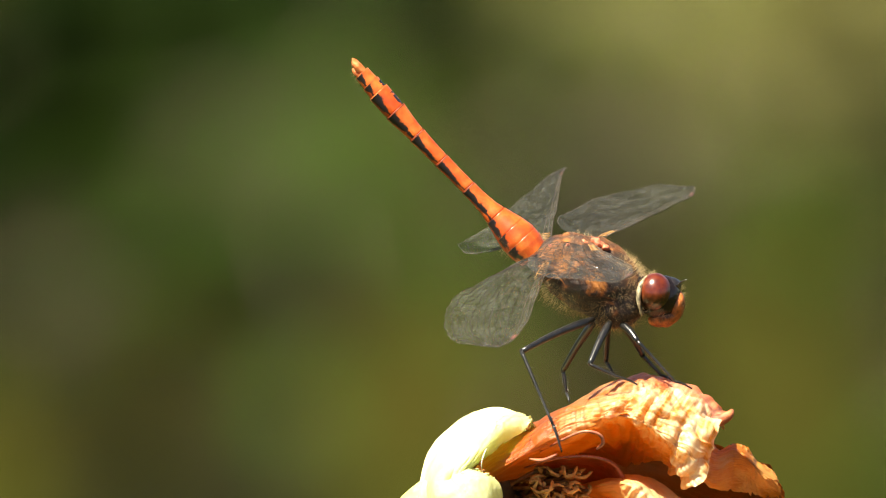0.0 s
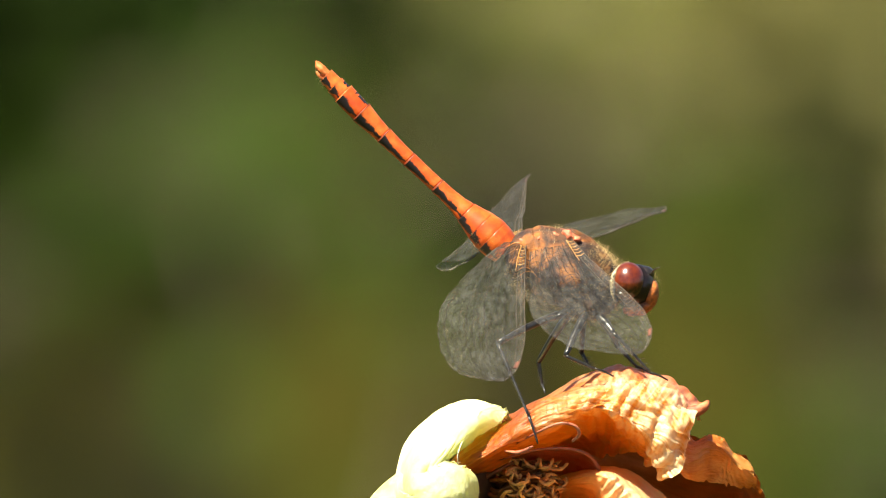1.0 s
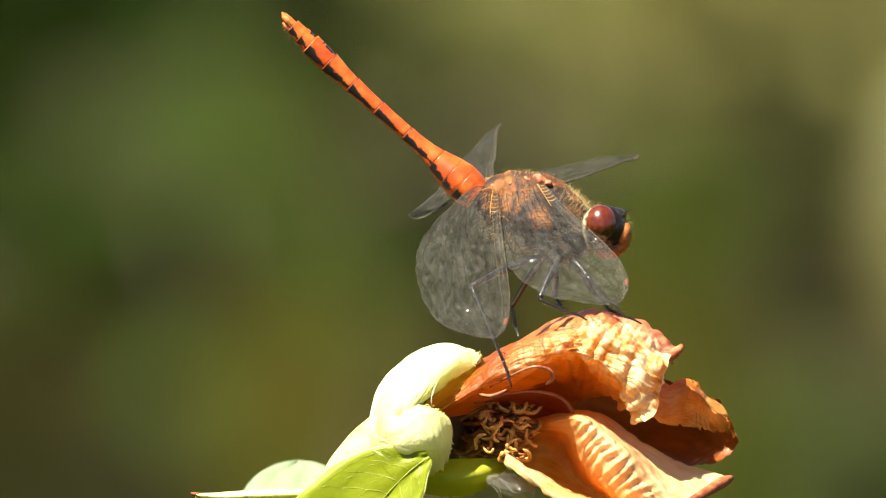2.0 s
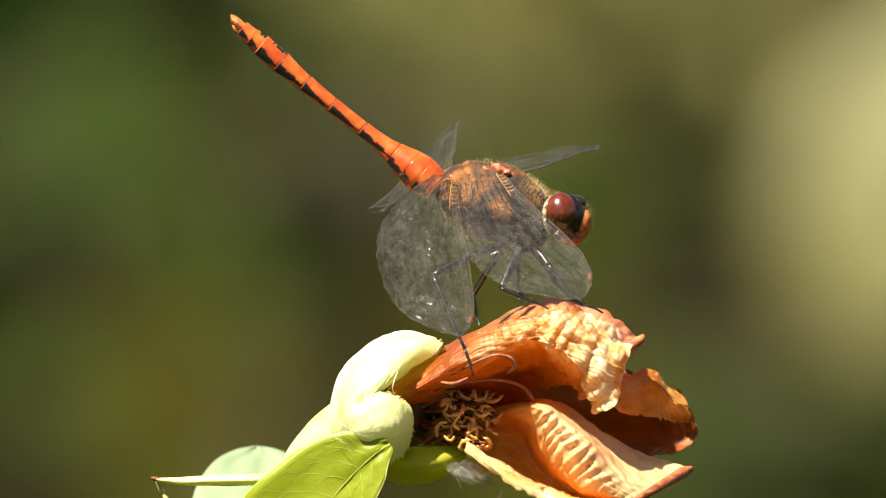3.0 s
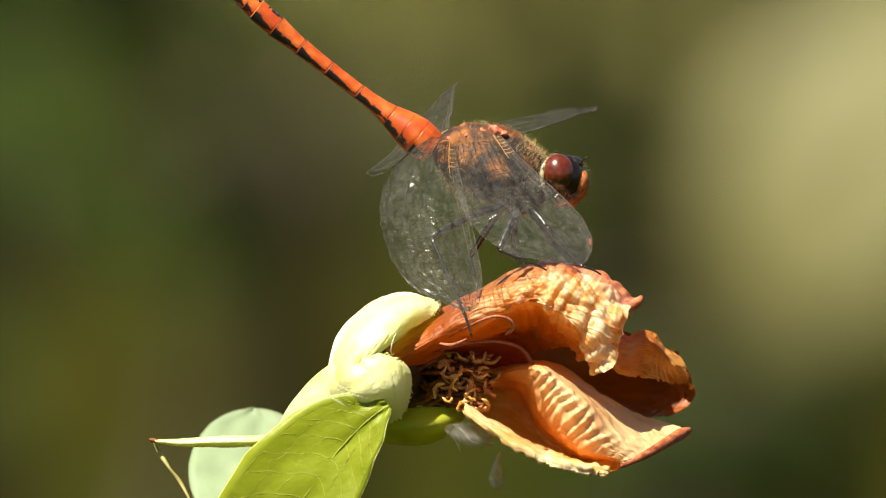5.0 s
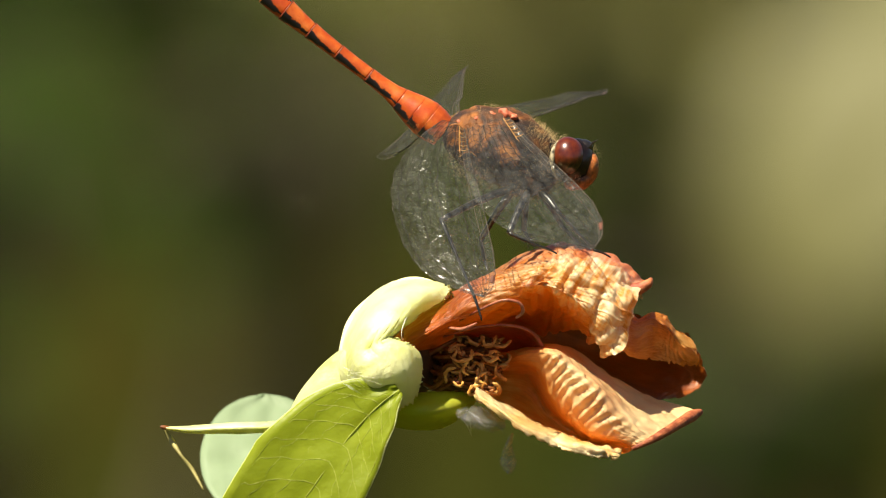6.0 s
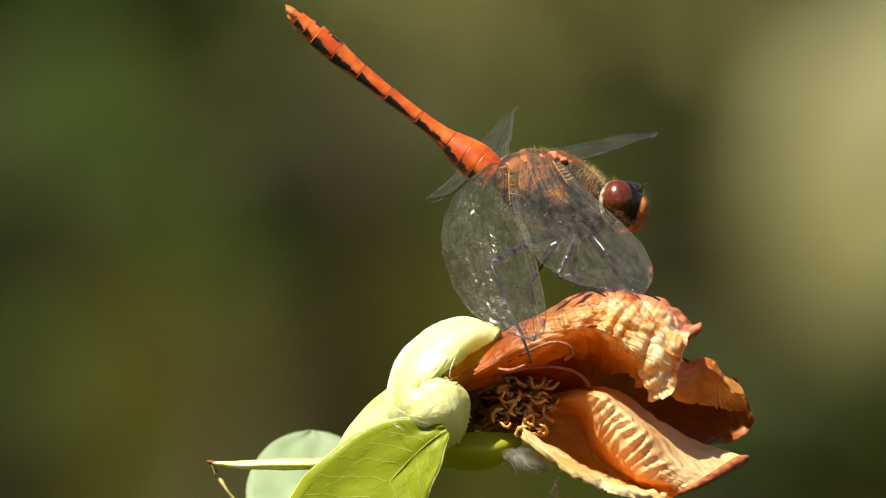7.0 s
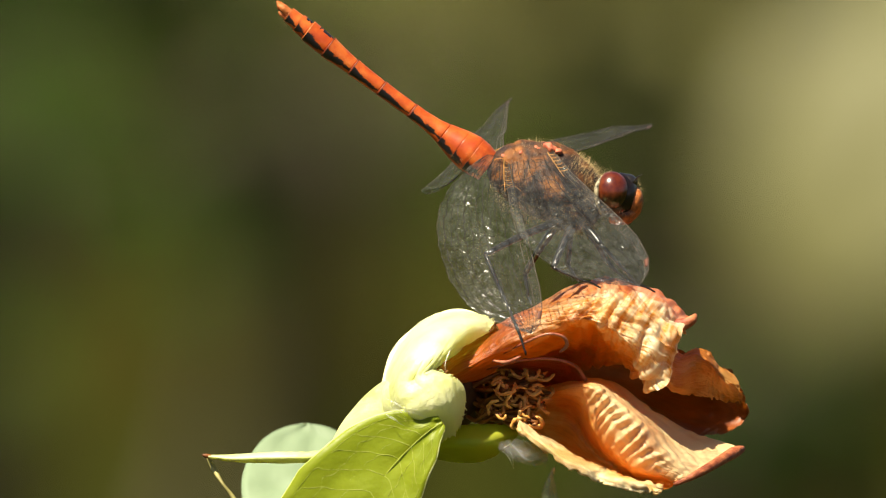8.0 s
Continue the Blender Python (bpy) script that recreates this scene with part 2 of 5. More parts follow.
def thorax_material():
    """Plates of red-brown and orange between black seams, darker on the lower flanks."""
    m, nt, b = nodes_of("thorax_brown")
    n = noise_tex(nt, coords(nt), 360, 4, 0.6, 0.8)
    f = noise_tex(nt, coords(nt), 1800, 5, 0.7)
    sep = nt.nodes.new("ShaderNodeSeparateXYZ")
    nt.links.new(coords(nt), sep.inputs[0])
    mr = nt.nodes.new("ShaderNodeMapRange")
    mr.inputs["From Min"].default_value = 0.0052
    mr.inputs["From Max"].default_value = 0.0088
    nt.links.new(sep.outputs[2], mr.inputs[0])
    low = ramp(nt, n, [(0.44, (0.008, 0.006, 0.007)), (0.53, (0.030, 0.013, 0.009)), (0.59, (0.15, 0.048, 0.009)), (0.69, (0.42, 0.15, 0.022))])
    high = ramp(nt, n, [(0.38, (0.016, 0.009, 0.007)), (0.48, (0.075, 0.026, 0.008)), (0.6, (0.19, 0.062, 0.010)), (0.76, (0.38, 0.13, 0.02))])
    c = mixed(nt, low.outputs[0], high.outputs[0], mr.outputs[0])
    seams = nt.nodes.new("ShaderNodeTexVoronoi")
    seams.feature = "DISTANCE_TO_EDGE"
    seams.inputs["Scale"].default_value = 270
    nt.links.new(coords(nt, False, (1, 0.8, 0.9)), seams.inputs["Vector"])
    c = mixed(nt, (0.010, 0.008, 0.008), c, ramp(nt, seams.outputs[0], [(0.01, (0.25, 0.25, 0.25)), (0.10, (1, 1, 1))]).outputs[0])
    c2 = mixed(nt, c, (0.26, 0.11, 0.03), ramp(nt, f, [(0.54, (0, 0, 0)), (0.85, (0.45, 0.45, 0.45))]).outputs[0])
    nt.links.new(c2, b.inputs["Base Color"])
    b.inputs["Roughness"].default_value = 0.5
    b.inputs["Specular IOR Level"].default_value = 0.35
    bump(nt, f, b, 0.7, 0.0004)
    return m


def film_material(name, tint, fac, gloss=0.1, rough=0.14, wrinkle=0.0006):
    """A thin clear skin: mostly see-through, a little milky, with a glossy, wrinkled surface."""
    m, nt, b = nodes_of(name)
    n = noise_tex(nt, coords(nt, False, (0.45, 1, 1)), 1900, 5, 0.7)
    big = noise_tex(nt, coords(nt, False, (0.4, 1, 1)), 420, 3, 0.5)
    b.inputs["Base Color"].default_value = (*tint, 1)
    b.inputs["Roughness"].default_value = 0.5
    tr = nt.nodes.new("ShaderNodeBsdfTransparent")
    tr.inputs[0].default_value = (0.95, 0.95, 0.93, 1)
    mx = nt.nodes.new("ShaderNodeMixShader")
    f = ramp(nt, mixed(nt, n, big, 0.35), [(0.42, (fac * 0.4,) * 3), (0.62, (min(1, fac * 2.4),) * 3)])
    nt.links.new(f.outputs[0], mx.inputs[0])
    nt.links.new(tr.outputs[0], mx.inputs[1])
    tl = nt.nodes.new("ShaderNodeBsdfTranslucent")
    tl.inputs[0].default_value = (*tint, 1)
    both = add(nt, "ShaderNodeMixShader", Fac=0.5)
    nt.links.new(b.outputs[0], both.inputs[1])
    nt.links.new(tl.outputs[0], both.inputs[2])
    nt.links.new(both.outputs[0], mx.inputs[2])
    gl = add(nt, "ShaderNodeBsdfGlossy", Roughness=rough)
    bump(nt, mixed(nt, n, noise_tex(nt, coords(nt), 5200, 3, 0.6), 0.6), gl, 1.0, wrinkle)
    m2 = add(nt, "ShaderNodeMixShader", Fac=gloss)
    nt.links.new(mx.outputs[0], m2.inputs[1])
    nt.links.new(gl.outputs[0], m2.inputs[2])
    nt.links.new(m2.outputs[0], nt.nodes["Material Output"].inputs[0])
    return m


M_ABDOMEN = abdomen_material()
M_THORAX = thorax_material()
M_EYE = eye_material()
M_WING = film_material("wing_membrane", (0.76, 0.77, 0.73), 0.034, 0.042, 0.13, 0.00006)
M_EDGE = plain_material("wing_edge", (0.05, 0.04, 0.03), (0.15, 0.13, 0.10), 900, 0.4, 0, 0.5)
M_WING_VEIN = plain_material("wing_vein", (0.008, 0.006, 0.005), (0.026, 0.02, 0.015), 900, 0.6, 0, 0.25)
M_COSTA = plain_material("wing_leading_vein", (0.025, 0.018, 0.014), (0.09, 0.07, 0.05), 900, 0.5, 0, 0.35)
M_AMBER = plain_material("amber_vein", (0.26, 0.11, 0.02), (0.50, 0.26, 0.07), 900, 0.3, 0, 0.6)
M_STIGMA = plain_material("wing_spot_red", (0.06, 0.022, 0.014), (0.13, 0.05, 0.03), 900, 0.4, 0)
M_SKIN = film_material("dry_skin", (0.72, 0.73, 0.66), 0.03, 0.20, 0.10)
M_WEB = plain_material("web_fibre", (0.60, 0.60, 0.54), (0.82, 0.82, 0.76), 900, 0.4, 0)

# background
# half shade of the far shrubs put into a darker copy of the leaf colour
M_HEDGE_SHADED = leaf_material("hedge_leaf_half_shade", (0.0095, 0.018, 0.0037), (0.015, 0.027, 0.006), (0.024, 0.048, 0.0045), 0.3, 0.95, 60, 0.05)
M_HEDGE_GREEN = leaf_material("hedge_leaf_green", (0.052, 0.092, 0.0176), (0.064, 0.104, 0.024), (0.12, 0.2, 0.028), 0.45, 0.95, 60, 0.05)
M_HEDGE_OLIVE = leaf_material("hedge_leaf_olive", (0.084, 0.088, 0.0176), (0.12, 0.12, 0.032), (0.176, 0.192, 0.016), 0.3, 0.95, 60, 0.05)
# sunlight on the far shrubs put into paler copies of the leaf colour
M_HEDGE_SUNLIT = leaf_material("hedge_leaf_sunlight", (0.16, 0.168, 0.056), (0.208, 0.208, 0.08), (0.272, 0.288, 0.048), 0.3, 0.95, 60, 0.05)
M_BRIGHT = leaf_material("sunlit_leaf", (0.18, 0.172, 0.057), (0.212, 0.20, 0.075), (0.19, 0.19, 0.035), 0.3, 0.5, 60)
M_WOOD = plain_material("twig_bark", (0.06, 0.045, 0.025), (0.13, 0.10, 0.06), 120, 0.8, 0.001)


def ground_material():
    m, nt, b = nodes_of("meadow_ground")
    big = noise_tex(nt, coords(nt), 2.2, 3, 0.5)
    fine = noise_tex(nt, coords(nt), 40, 5, 0.6)
    c = ramp(nt, big, [(0.35, (0.017, 0.0225, 0.004)), (0.5, (0.023, 0.022, 0.004)), (0.65, (0.030, 0.026, 0.0056))])
    c2 = mixed(nt, c.outputs[0], (0.036, 0.032, 0.0064), ramp(nt, fine, [(0.45, (0, 0, 0)), (0.75, (0.6, 0.6, 0.6))]).outputs[0])
    nt.links.new(c2, b.inputs["Base Color"])
    b.inputs["Roughness"].default_value = 0.95
    b.inputs["Specular IOR Level"].default_value = 0.0
    bump(nt, fine, b, 0.4, 0.01)
    return m


M_GROUND = ground_material()
M_GRASS = leaf_material("grass_blade", (0.032, 0.04, 0.0056), (0.048, 0.048, 0.012), (0.08, 0.096, 0.012), 0.3, 0.9, 20, 0.05)

# ---- mesh helpers ----
K = DIST / FOCAL


def at(u, v, w=0.0, origin=(0, 0, 0)):
    """A place in the blossom's space: u, v across and down in units of K metres from the corner of the view, w mm towards the camera."""
    s = 1 - w * MM / DIST
    return Vector(((u - 784) * K * s, -w * MM, (441 - v) * K * s)) - Vector(origin)


def part(name, bm, material, parent=None, label="", smooth=True):
    me = bpy.data.meshes.new(name)
    if smooth:
        for f in bm.faces:
            f.smooth = True
    bm.normal_update()
    bm.to_mesh(me)
    bm.free()
    for m in (material if isinstance(material, (list, tuple)) else [material]):
        me.materials.append(m)
    ob = new(name, me)
    if parent:
        ob.parent = parent
    if label:
        ob["label"] = label
    return ob


def thing(name, m, label, category, **more):
    e = new(name)
    e.empty_display_size = 0.005
    e.matrix_world = m
    return tagged(e, label, category, **more)


def spline(points, n):
    """n places along a smooth curve through the points."""
    p = [np.array(q, float) for q in points]
    p = [2 * p[0] - p[1]] + p + [2 * p[-1] - p[-2]]
    out = []
    for x in np.linspace(0, len(p) - 3 - 1e-9, n):
        i = int(x)
        t = x - i
        a, b, c, d = p[i:i + 4]
        out.append(0.5 * (2 * b + (c - a) * t + (2 * a - 5 * b + 4 * c - d) * t * t + (3 * b - a - 3 * c + d) * t ** 3))
    return out


def tube(bm, path, radii, sides=8, mat=0, uv=False):
    """A tube along the path, closed at both ends."""
    path = [Vector(p) for p in path]
    rings = []
    up = Vector((0.13, 0.9, 0.31))
    for i, p in enumerate(path):
        d = (path[min(i + 1, len(path) - 1)] - path[max(i - 1, 0)]).normalized()
        a = d.cross(up)
        if a.length < 1e-4:
            a = d.cross(Vector((1, 0, 0)))
        a.normalize()
        b = d.cross(a)
        up = a.cross(d)
        r = radii[i] if hasattr(radii, "__len__") else radii
        rings.append([bm.verts.new(p + (a * math.cos(2 * math.pi * k / sides) + b * math.sin(2 * math.pi * k / sides)) * r) for k in range(sides)])
    for r0, r1 in zip(rings, rings[1:]):
        for k in range(sides):
            f = bm.faces.new((r0[k], r0[(k + 1) % sides], r1[(k + 1) % sides], r1[k]))
            f.material_index = mat
    for ring in (rings[0][::-1], rings[-1]):
        bm.faces.new(ring).material_index = mat
    return bm


def tube_part(name, path, radii, material, parent, label="", n=12, sides=8):
    bm = bmesh.new()
    pts = spline(path, n)
    if hasattr(radii, "__len__"):
        radii = list(np.interp(np.linspace(0, 1, n), np.linspace(0, 1, len(radii)), radii))
    tube(bm, pts, radii, sides)
    return part(name, bm, material, parent, label)


def loft(guides, nu=40, nv=28, crumple=0.0, fine=0.0, ripple=0.0, fray=0.0, seed=0, ripple_n=14):
    """A sheet across guide curves (each a list of u, v, w), crumpled; its UV runs along and across."""
    rows = [spline(g, nu) for g in guides]
    bm = bmesh.new()
    uvl = bm.loops.layers.uv.new("UVMap")
    grid = []
    for i in range(nu):
        col = spline([r[i] for r in rows], nv)
        grid.append([Vector(at(*c)) for c in col])
    vs = []
    for i in range(nu):
        line = []
        for j in range(nv):
            p = grid[i][j]
            a = grid[min(i + 1, nu - 1)][j] - grid[max(i - 1, 0)][j]
            b = grid[i][min(j + 1, nv - 1)] - grid[i][max(j - 1, 0)]
            nrm = a.cross(b)
            nrm = nrm.normalized() if nrm.length > 0 else Vector((0, -1, 0))
            s, t = i / (nu - 1), j / (nv - 1)
            q = Vector((s * 4 + seed, t * 9 + seed * 2.3, seed))
            h = crumple * noise.noise(p * 170 + Vector((seed, 0, 0)))
            outer = min(1.0, max(0.25, (s - 0.4) * 4))
            h += fine * 0.75 * outer * (0.5 - 2 * abs(noise.noise(p * 240 + Vector((0, seed, 0)))))
            h += fine * 0.8 * outer * max(0.0, min(1.0, (t - 0.2) * 5)) * (0.5 - 2 * abs(noise.noise(Vector((s * 15 + 1.3 * noise.noise(p * 120), t * 2.6, seed + 9)))))
            h += fine * 0.45 * outer * (0.5 - 2 * abs(noise.noise(p * 700 + Vector((0, 0, seed)))))
            h += fine * 0.35 * (0.5 - 2 * abs(noise.noise(Vector((s * 7 + 0.6 * math.sin(t * 9), t * 19 + 1.6 * math.sin(s * 6), seed)))))
            h += fine * 0.25 * noise.noise(Vector((s * 8, t * 70, seed + 3)))
            h += ripple * math.sin(s * ripple_n * 2 * math.pi + 4.0 * t + 3.4 * noise.noise(Vector((s * 7, t * 5, seed)))) * (0.85 + 0.8 * noise.noise(q * 2.3)) * max(0.0, min(1, (t - 0.18) * 9, (0.52 - t) * 6)) * min(1, max(0, (s - 0.15) * 6), max(0, (0.9 - s) * 6))
            edge = max(0, 1 - 6 * (1 - t)) + max(0, 1 - 6 * t) + max(0, 1 - 6 * (1 - s))
            slide = b.normalized() if b.length > 0 else Vector()
            line.append(bm.verts.new(p + nrm * h * MM + slide * fray * MM * edge * noise.noise(Vector((s * 23, t * 17, seed + 5)))))
        vs.append(line)
    for i in range(nu - 1):
        for j in range(nv - 1):
            f = bm.faces.new((vs[i][j], vs[i + 1][j], vs[i + 1][j + 1], vs[i][j + 1]))
            for lp, (x, y) in zip(f.loops, ((i, j), (i + 1, j), (i + 1, j + 1), (i, j + 1))):
                lp[uvl].uv = (x / (nu - 1), y / (nv - 1))
    return bm


def thicken(ob, mm):
    md = ob.modifiers.new("thickness", "SOLIDIFY")
    md.thickness = mm * MM
    md.offset = 0
    return ob


def ball(bm, centre, radii, axis=None, seg=24, rings=16, mat=0):
    """An ellipsoid, turned by the matrix axis."""
    made = bmesh.ops.create_uvsphere(bm, u_segments=seg, v_segments=rings, radius=1.0)["verts"]
    m = Matrix.Translation(centre) @ (axis.to_4x4() if axis else Matrix()) @ Matrix.Diagonal((*radii, 1))
    bmesh.ops.transform(bm, matrix=m, verts=made)
    for v in made:
        for f in v.link_faces:
            f.material_index = mat
    return made


# ---- ground and background ----


def build_ground():
    bm = bmesh.new()
    n = 60
    vs = [[bm.verts.new((x, y, 0.03 * noise.noise(Vector((x, y, 0)) * 0.4) - 0.02)) for y in (math.copysign(abs(b) ** 3, b) * 400 for b in np.linspace(-1, 1, n))]
          for x in (math.copysign(abs(a) ** 3, a) * 400 for a in np.linspace(-1, 1, n))]
    for i in range(n - 1):
        for j in range(n - 1):
            bm.faces.new((vs[i][j], vs[i + 1][j], vs[i + 1][j + 1], vs[i][j + 1]))
    tagged(part("ground", bm, M_GROUND), "rough meadow ground with patchy grass and soil", "ground", kind="structure")


def build_grass():
    """A thin sward of bent blades over the meadow."""
    rng = random.Random(77)
    verts, faces = [], []
    for i in range(9000):
        x, y = rng.uniform(-2.6, 2.6), rng.uniform(-1.8, 8.5)
        g = 0.03 * noise.noise(Vector((x, y, 0)) * 0.4) - 0.025
        h, w, a = rng.uniform(0.03, 0.11), rng.uniform(0.0015, 0.003), rng.uniform(0, 2 * math.pi)
        dx, dy = math.cos(a), math.sin(a)
        bend = h * rng.uniform(0.2, 0.8)
        k = len(verts)
        verts += [(x - dy * w, y + dx * w, g), (x + dy * w, y - dx * w, g),
                  (x - dy * w * 0.8 + dx * bend * 0.3, y + dx * w * 0.8 + dy * bend * 0.3, g + h * 0.6), (x + dy * w * 0.8 + dx * bend * 0.3, y - dx * w * 0.8 + dy * bend * 0.3, g + h * 0.6),
                  (x + dx * bend, y + dy * bend, g + h)]
        faces += [(k, k + 1, k + 3, k + 2), (k + 2, k + 3, k + 4)]
    me = bpy.data.meshes.new("grass")
    me.from_pydata(verts, [], faces)
    me.materials.append(M_GRASS)
    tagged(new("grass", me), "short olive-green meadow grass on the ground", "grass", kind="stuff")


def far_place(u, v, d):
    """A place d metres from the eye behind the point u, v of the view."""
    return PLACE @ Vector(((u - 784) / FOCAL * d, d - DIST, (441 - v) / FOCAL * d))


def leaf_quad(bm, p, size, rng, upness=0.5, narrow=0.45):
    """One folded leaf of six faces."""
    d = Vector((rng.uniform(-1, 1), rng.uniform(-1, 1), rng.uniform(-0.6, 0.8))).normalized()
    n = (Vector((rng.uniform(-1, 1), rng.uniform(-1, 1), rng.uniform(-0.3, 1))).normalized() + Vector((0, 0, upness))).normalized()
    s = d.cross(n)
    if s.length < 1e-3:
        s = Vector((1, 0, 0))
    s.normalize()
    n = s.cross(d)
    prof = ((0, 0.0), (0.3, 0.8), (0.6, 1.0), (1.0, 0.0))
    mid = [bm.verts.new(p + d * size * a + n * size * 0.10 * math.sin(a * 3)) for a, w in prof]
    lf = [bm.verts.new(p + d * size * a + s * size * narrow * w * 0.5 + n * size * 0.08 * w) for a, w in prof[1:3]]
    rt = [bm.verts.new(p + d * size * a - s * size * narrow * w * 0.5 + n * size * 0.08 * w) for a, w in prof[1:3]]
    for side in (lf, rt):
        q = (lambda *a: bm.faces.new(a if side is lf else a[::-1]))
        q(mid[0], mid[1], side[0])
        q(mid[1], mid[2], side[1], side[0])
        q(mid[2], mid[3], side[1])


def build_shrub(label, material, u, v, d, size, count, leaf, seed, upness=0.5, narrow=0.45):
    """A shrub: a stem from the ground, limbs, and a crown of many leaves round the place behind u, v."""
    rng = random.Random(seed)
    c = far_place(u, v, d)
    root = Vector((c.x + rng.uniform(-0.05, 0.05), c.y + 0.08, 0))
    sh = thing("shrub", Matrix.Translation(root), label, "shrub", group="shrubs behind the blossom")
    bm = bmesh.new()
    rel = c - root
    tube(bm, spline([(0, 0, -0.03), tuple(rel * 0.4 + Vector((0.02, 0.02, 0))), tuple(rel)], 10), list(np.linspace(0.012, 0.005, 10)), 8)
    stem = part("stem", bm, M_WOOD, sh)
    ends = []
    for i in range(14):
        e = rel + Vector((rng.gauss(0, size[0] * 0.5), rng.gauss(0, size[1] * 0.5), rng.gauss(0, size[2] * 0.5)))
        s = rel * rng.uniform(0.92, 0.99)
        ends.append((s, e))
        bm = bmesh.new()
        tube(bm, spline([tuple(s), tuple((s + e) / 2 + Vector((0, 0, 0.02))), tuple(e)], 6), list(np.linspace(0.004, 0.0012, 6)), 5)
        part("limb", bm, M_WOOD, sh)
    bm = bmesh.new()
    for i in range(count):
        s, e = ends[i % len(ends)]
        p = s.lerp(e, rng.uniform(0.35, 1.1)) + Vector((rng.gauss(0, size[0] * 0.28), rng.gauss(0, size[1] * 0.28), rng.gauss(0, size[2] * 0.28)))
        p.z = max(p.z, 0.02 - root.z)
        leaf_quad(bm, p, leaf * rng.uniform(0.6, 1.3), rng, upness, narrow)
    tagged(part("leaves", bm, material, sh), kind="stuff")
    return sh


def build_background():
    build_ground()
    build_grass()
    spec = [
        ("dark green leafy shrub with half shade put into its leaf colour", M_HEDGE_SHADED, -40, 10, 7.90, (0.05, 0.05, 0.05), 330, 0.04),
        ("dark green leafy shrub with half shade put into its leaf colour", M_HEDGE_SHADED, -300, 60, 8.00, (0.06, 0.06, 0.06), 260, 0.045),
        ("dark green leafy shrub with half shade put into its leaf colour", M_HEDGE_SHADED, -420, 420, 8.20, (0.06, 0.06, 0.06), 18, 0.04),
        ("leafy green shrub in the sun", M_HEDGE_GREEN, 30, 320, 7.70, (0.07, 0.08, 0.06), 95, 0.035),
        ("dark green leafy shrub with half shade put into its leaf colour", M_HEDGE_SHADED, -130, 30, 7.80, (0.05, 0.05, 0.03), 190, 0.04),
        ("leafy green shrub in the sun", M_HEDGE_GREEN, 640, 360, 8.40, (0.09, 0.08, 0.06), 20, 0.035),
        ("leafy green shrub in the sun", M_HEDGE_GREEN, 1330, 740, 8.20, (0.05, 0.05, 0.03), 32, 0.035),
        ("dark green leafy shrub with half shade put into its leaf colour", M_HEDGE_SHADED, 1170, 380, 8.40, (0.015, 0.03, 0.06), 40, 0.035),
        ("pale green shrub with sunlight put into its leaf colour", M_BRIGHT, 1200, -30, 8.50, (0.05, 0.04, 0.025), 260, 0.035),
        ("pale green shrub with sunlight put into its leaf colour", M_HEDGE_SUNLIT, 520, -20, 8.50, (0.06, 0.04, 0.03), 55, 0.035),
        ("dark green leafy shrub with half shade put into its leaf colour", M_HEDGE_SHADED, 1480, 770, 8.30, (0.06, 0.05, 0.03), 44, 0.04),
        ("dark green leafy shrub with half shade put into its leaf colour", M_HEDGE_SHADED, 600, 280, 8.30, (0.08, 0.08, 0.06), 42, 0.035),
        ("olive-green shrub with sunlight put into its leaf colour", M_HEDGE_SUNLIT, 1830, 200, 8.60, (0.05, 0.05, 0.045), 200, 0.04),
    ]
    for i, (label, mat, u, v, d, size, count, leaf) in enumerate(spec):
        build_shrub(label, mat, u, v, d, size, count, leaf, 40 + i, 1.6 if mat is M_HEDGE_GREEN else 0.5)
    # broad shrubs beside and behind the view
    for i, (u, v, mat) in enumerate([(-3200, 200, M_HEDGE_SHADED), (-1900, 300, M_HEDGE_SHADED), (3300, 300, M_HEDGE_OLIVE), (4700, 200, M_HEDGE_SHADED)]):
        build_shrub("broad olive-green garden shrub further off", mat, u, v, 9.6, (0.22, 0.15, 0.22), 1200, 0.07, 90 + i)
    # the sunlit leaf
    c = far_place(1612, 272, 7.6)
    plant = thing("tall_herb", Matrix.Translation((c.x, c.y, 0)), "tall herb with one broad pale sunlit leaf", "plant")
    bm = bmesh.new()
    tube(bm, spline([(0, 0, -0.02), (0.01, 0.01, c.z * 0.5), (0, 0.012, c.z)], 12), list(np.linspace(0.005, 0.002, 12)), 8)
    part("stem", bm, M_HEDGE_GREEN, plant)
    bm = bmesh.new()
    n = 12
    g = []
    for i in range(n):
        t = i / (n - 1)
        wd = 0.046 * math.sin(math.pi * min(1, t * 0.98 + 0.01)) ** 0.55
        g.append([bm.verts.new((x * wd, 0.012 + 0.05 * (t - 0.5) + 0.02 * (t - 0.5) ** 2 - abs(x) * 0.004, c.z + (t - 0.5) * 0.100 + x * 0.012)) for x in np.linspace(-1, 1, 7)])
    for i in range(n - 1):
        for j in range(6):
            bm.faces.new((g[i][j], g[i][j + 1], g[i + 1][j + 1], g[i + 1][j]))
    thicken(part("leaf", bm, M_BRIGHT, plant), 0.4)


build_background()

# ---- blossom ----
flower = thing("withered_blossom", PLACE, "withered orange blossom with pale green sepals on its stem", "flower")

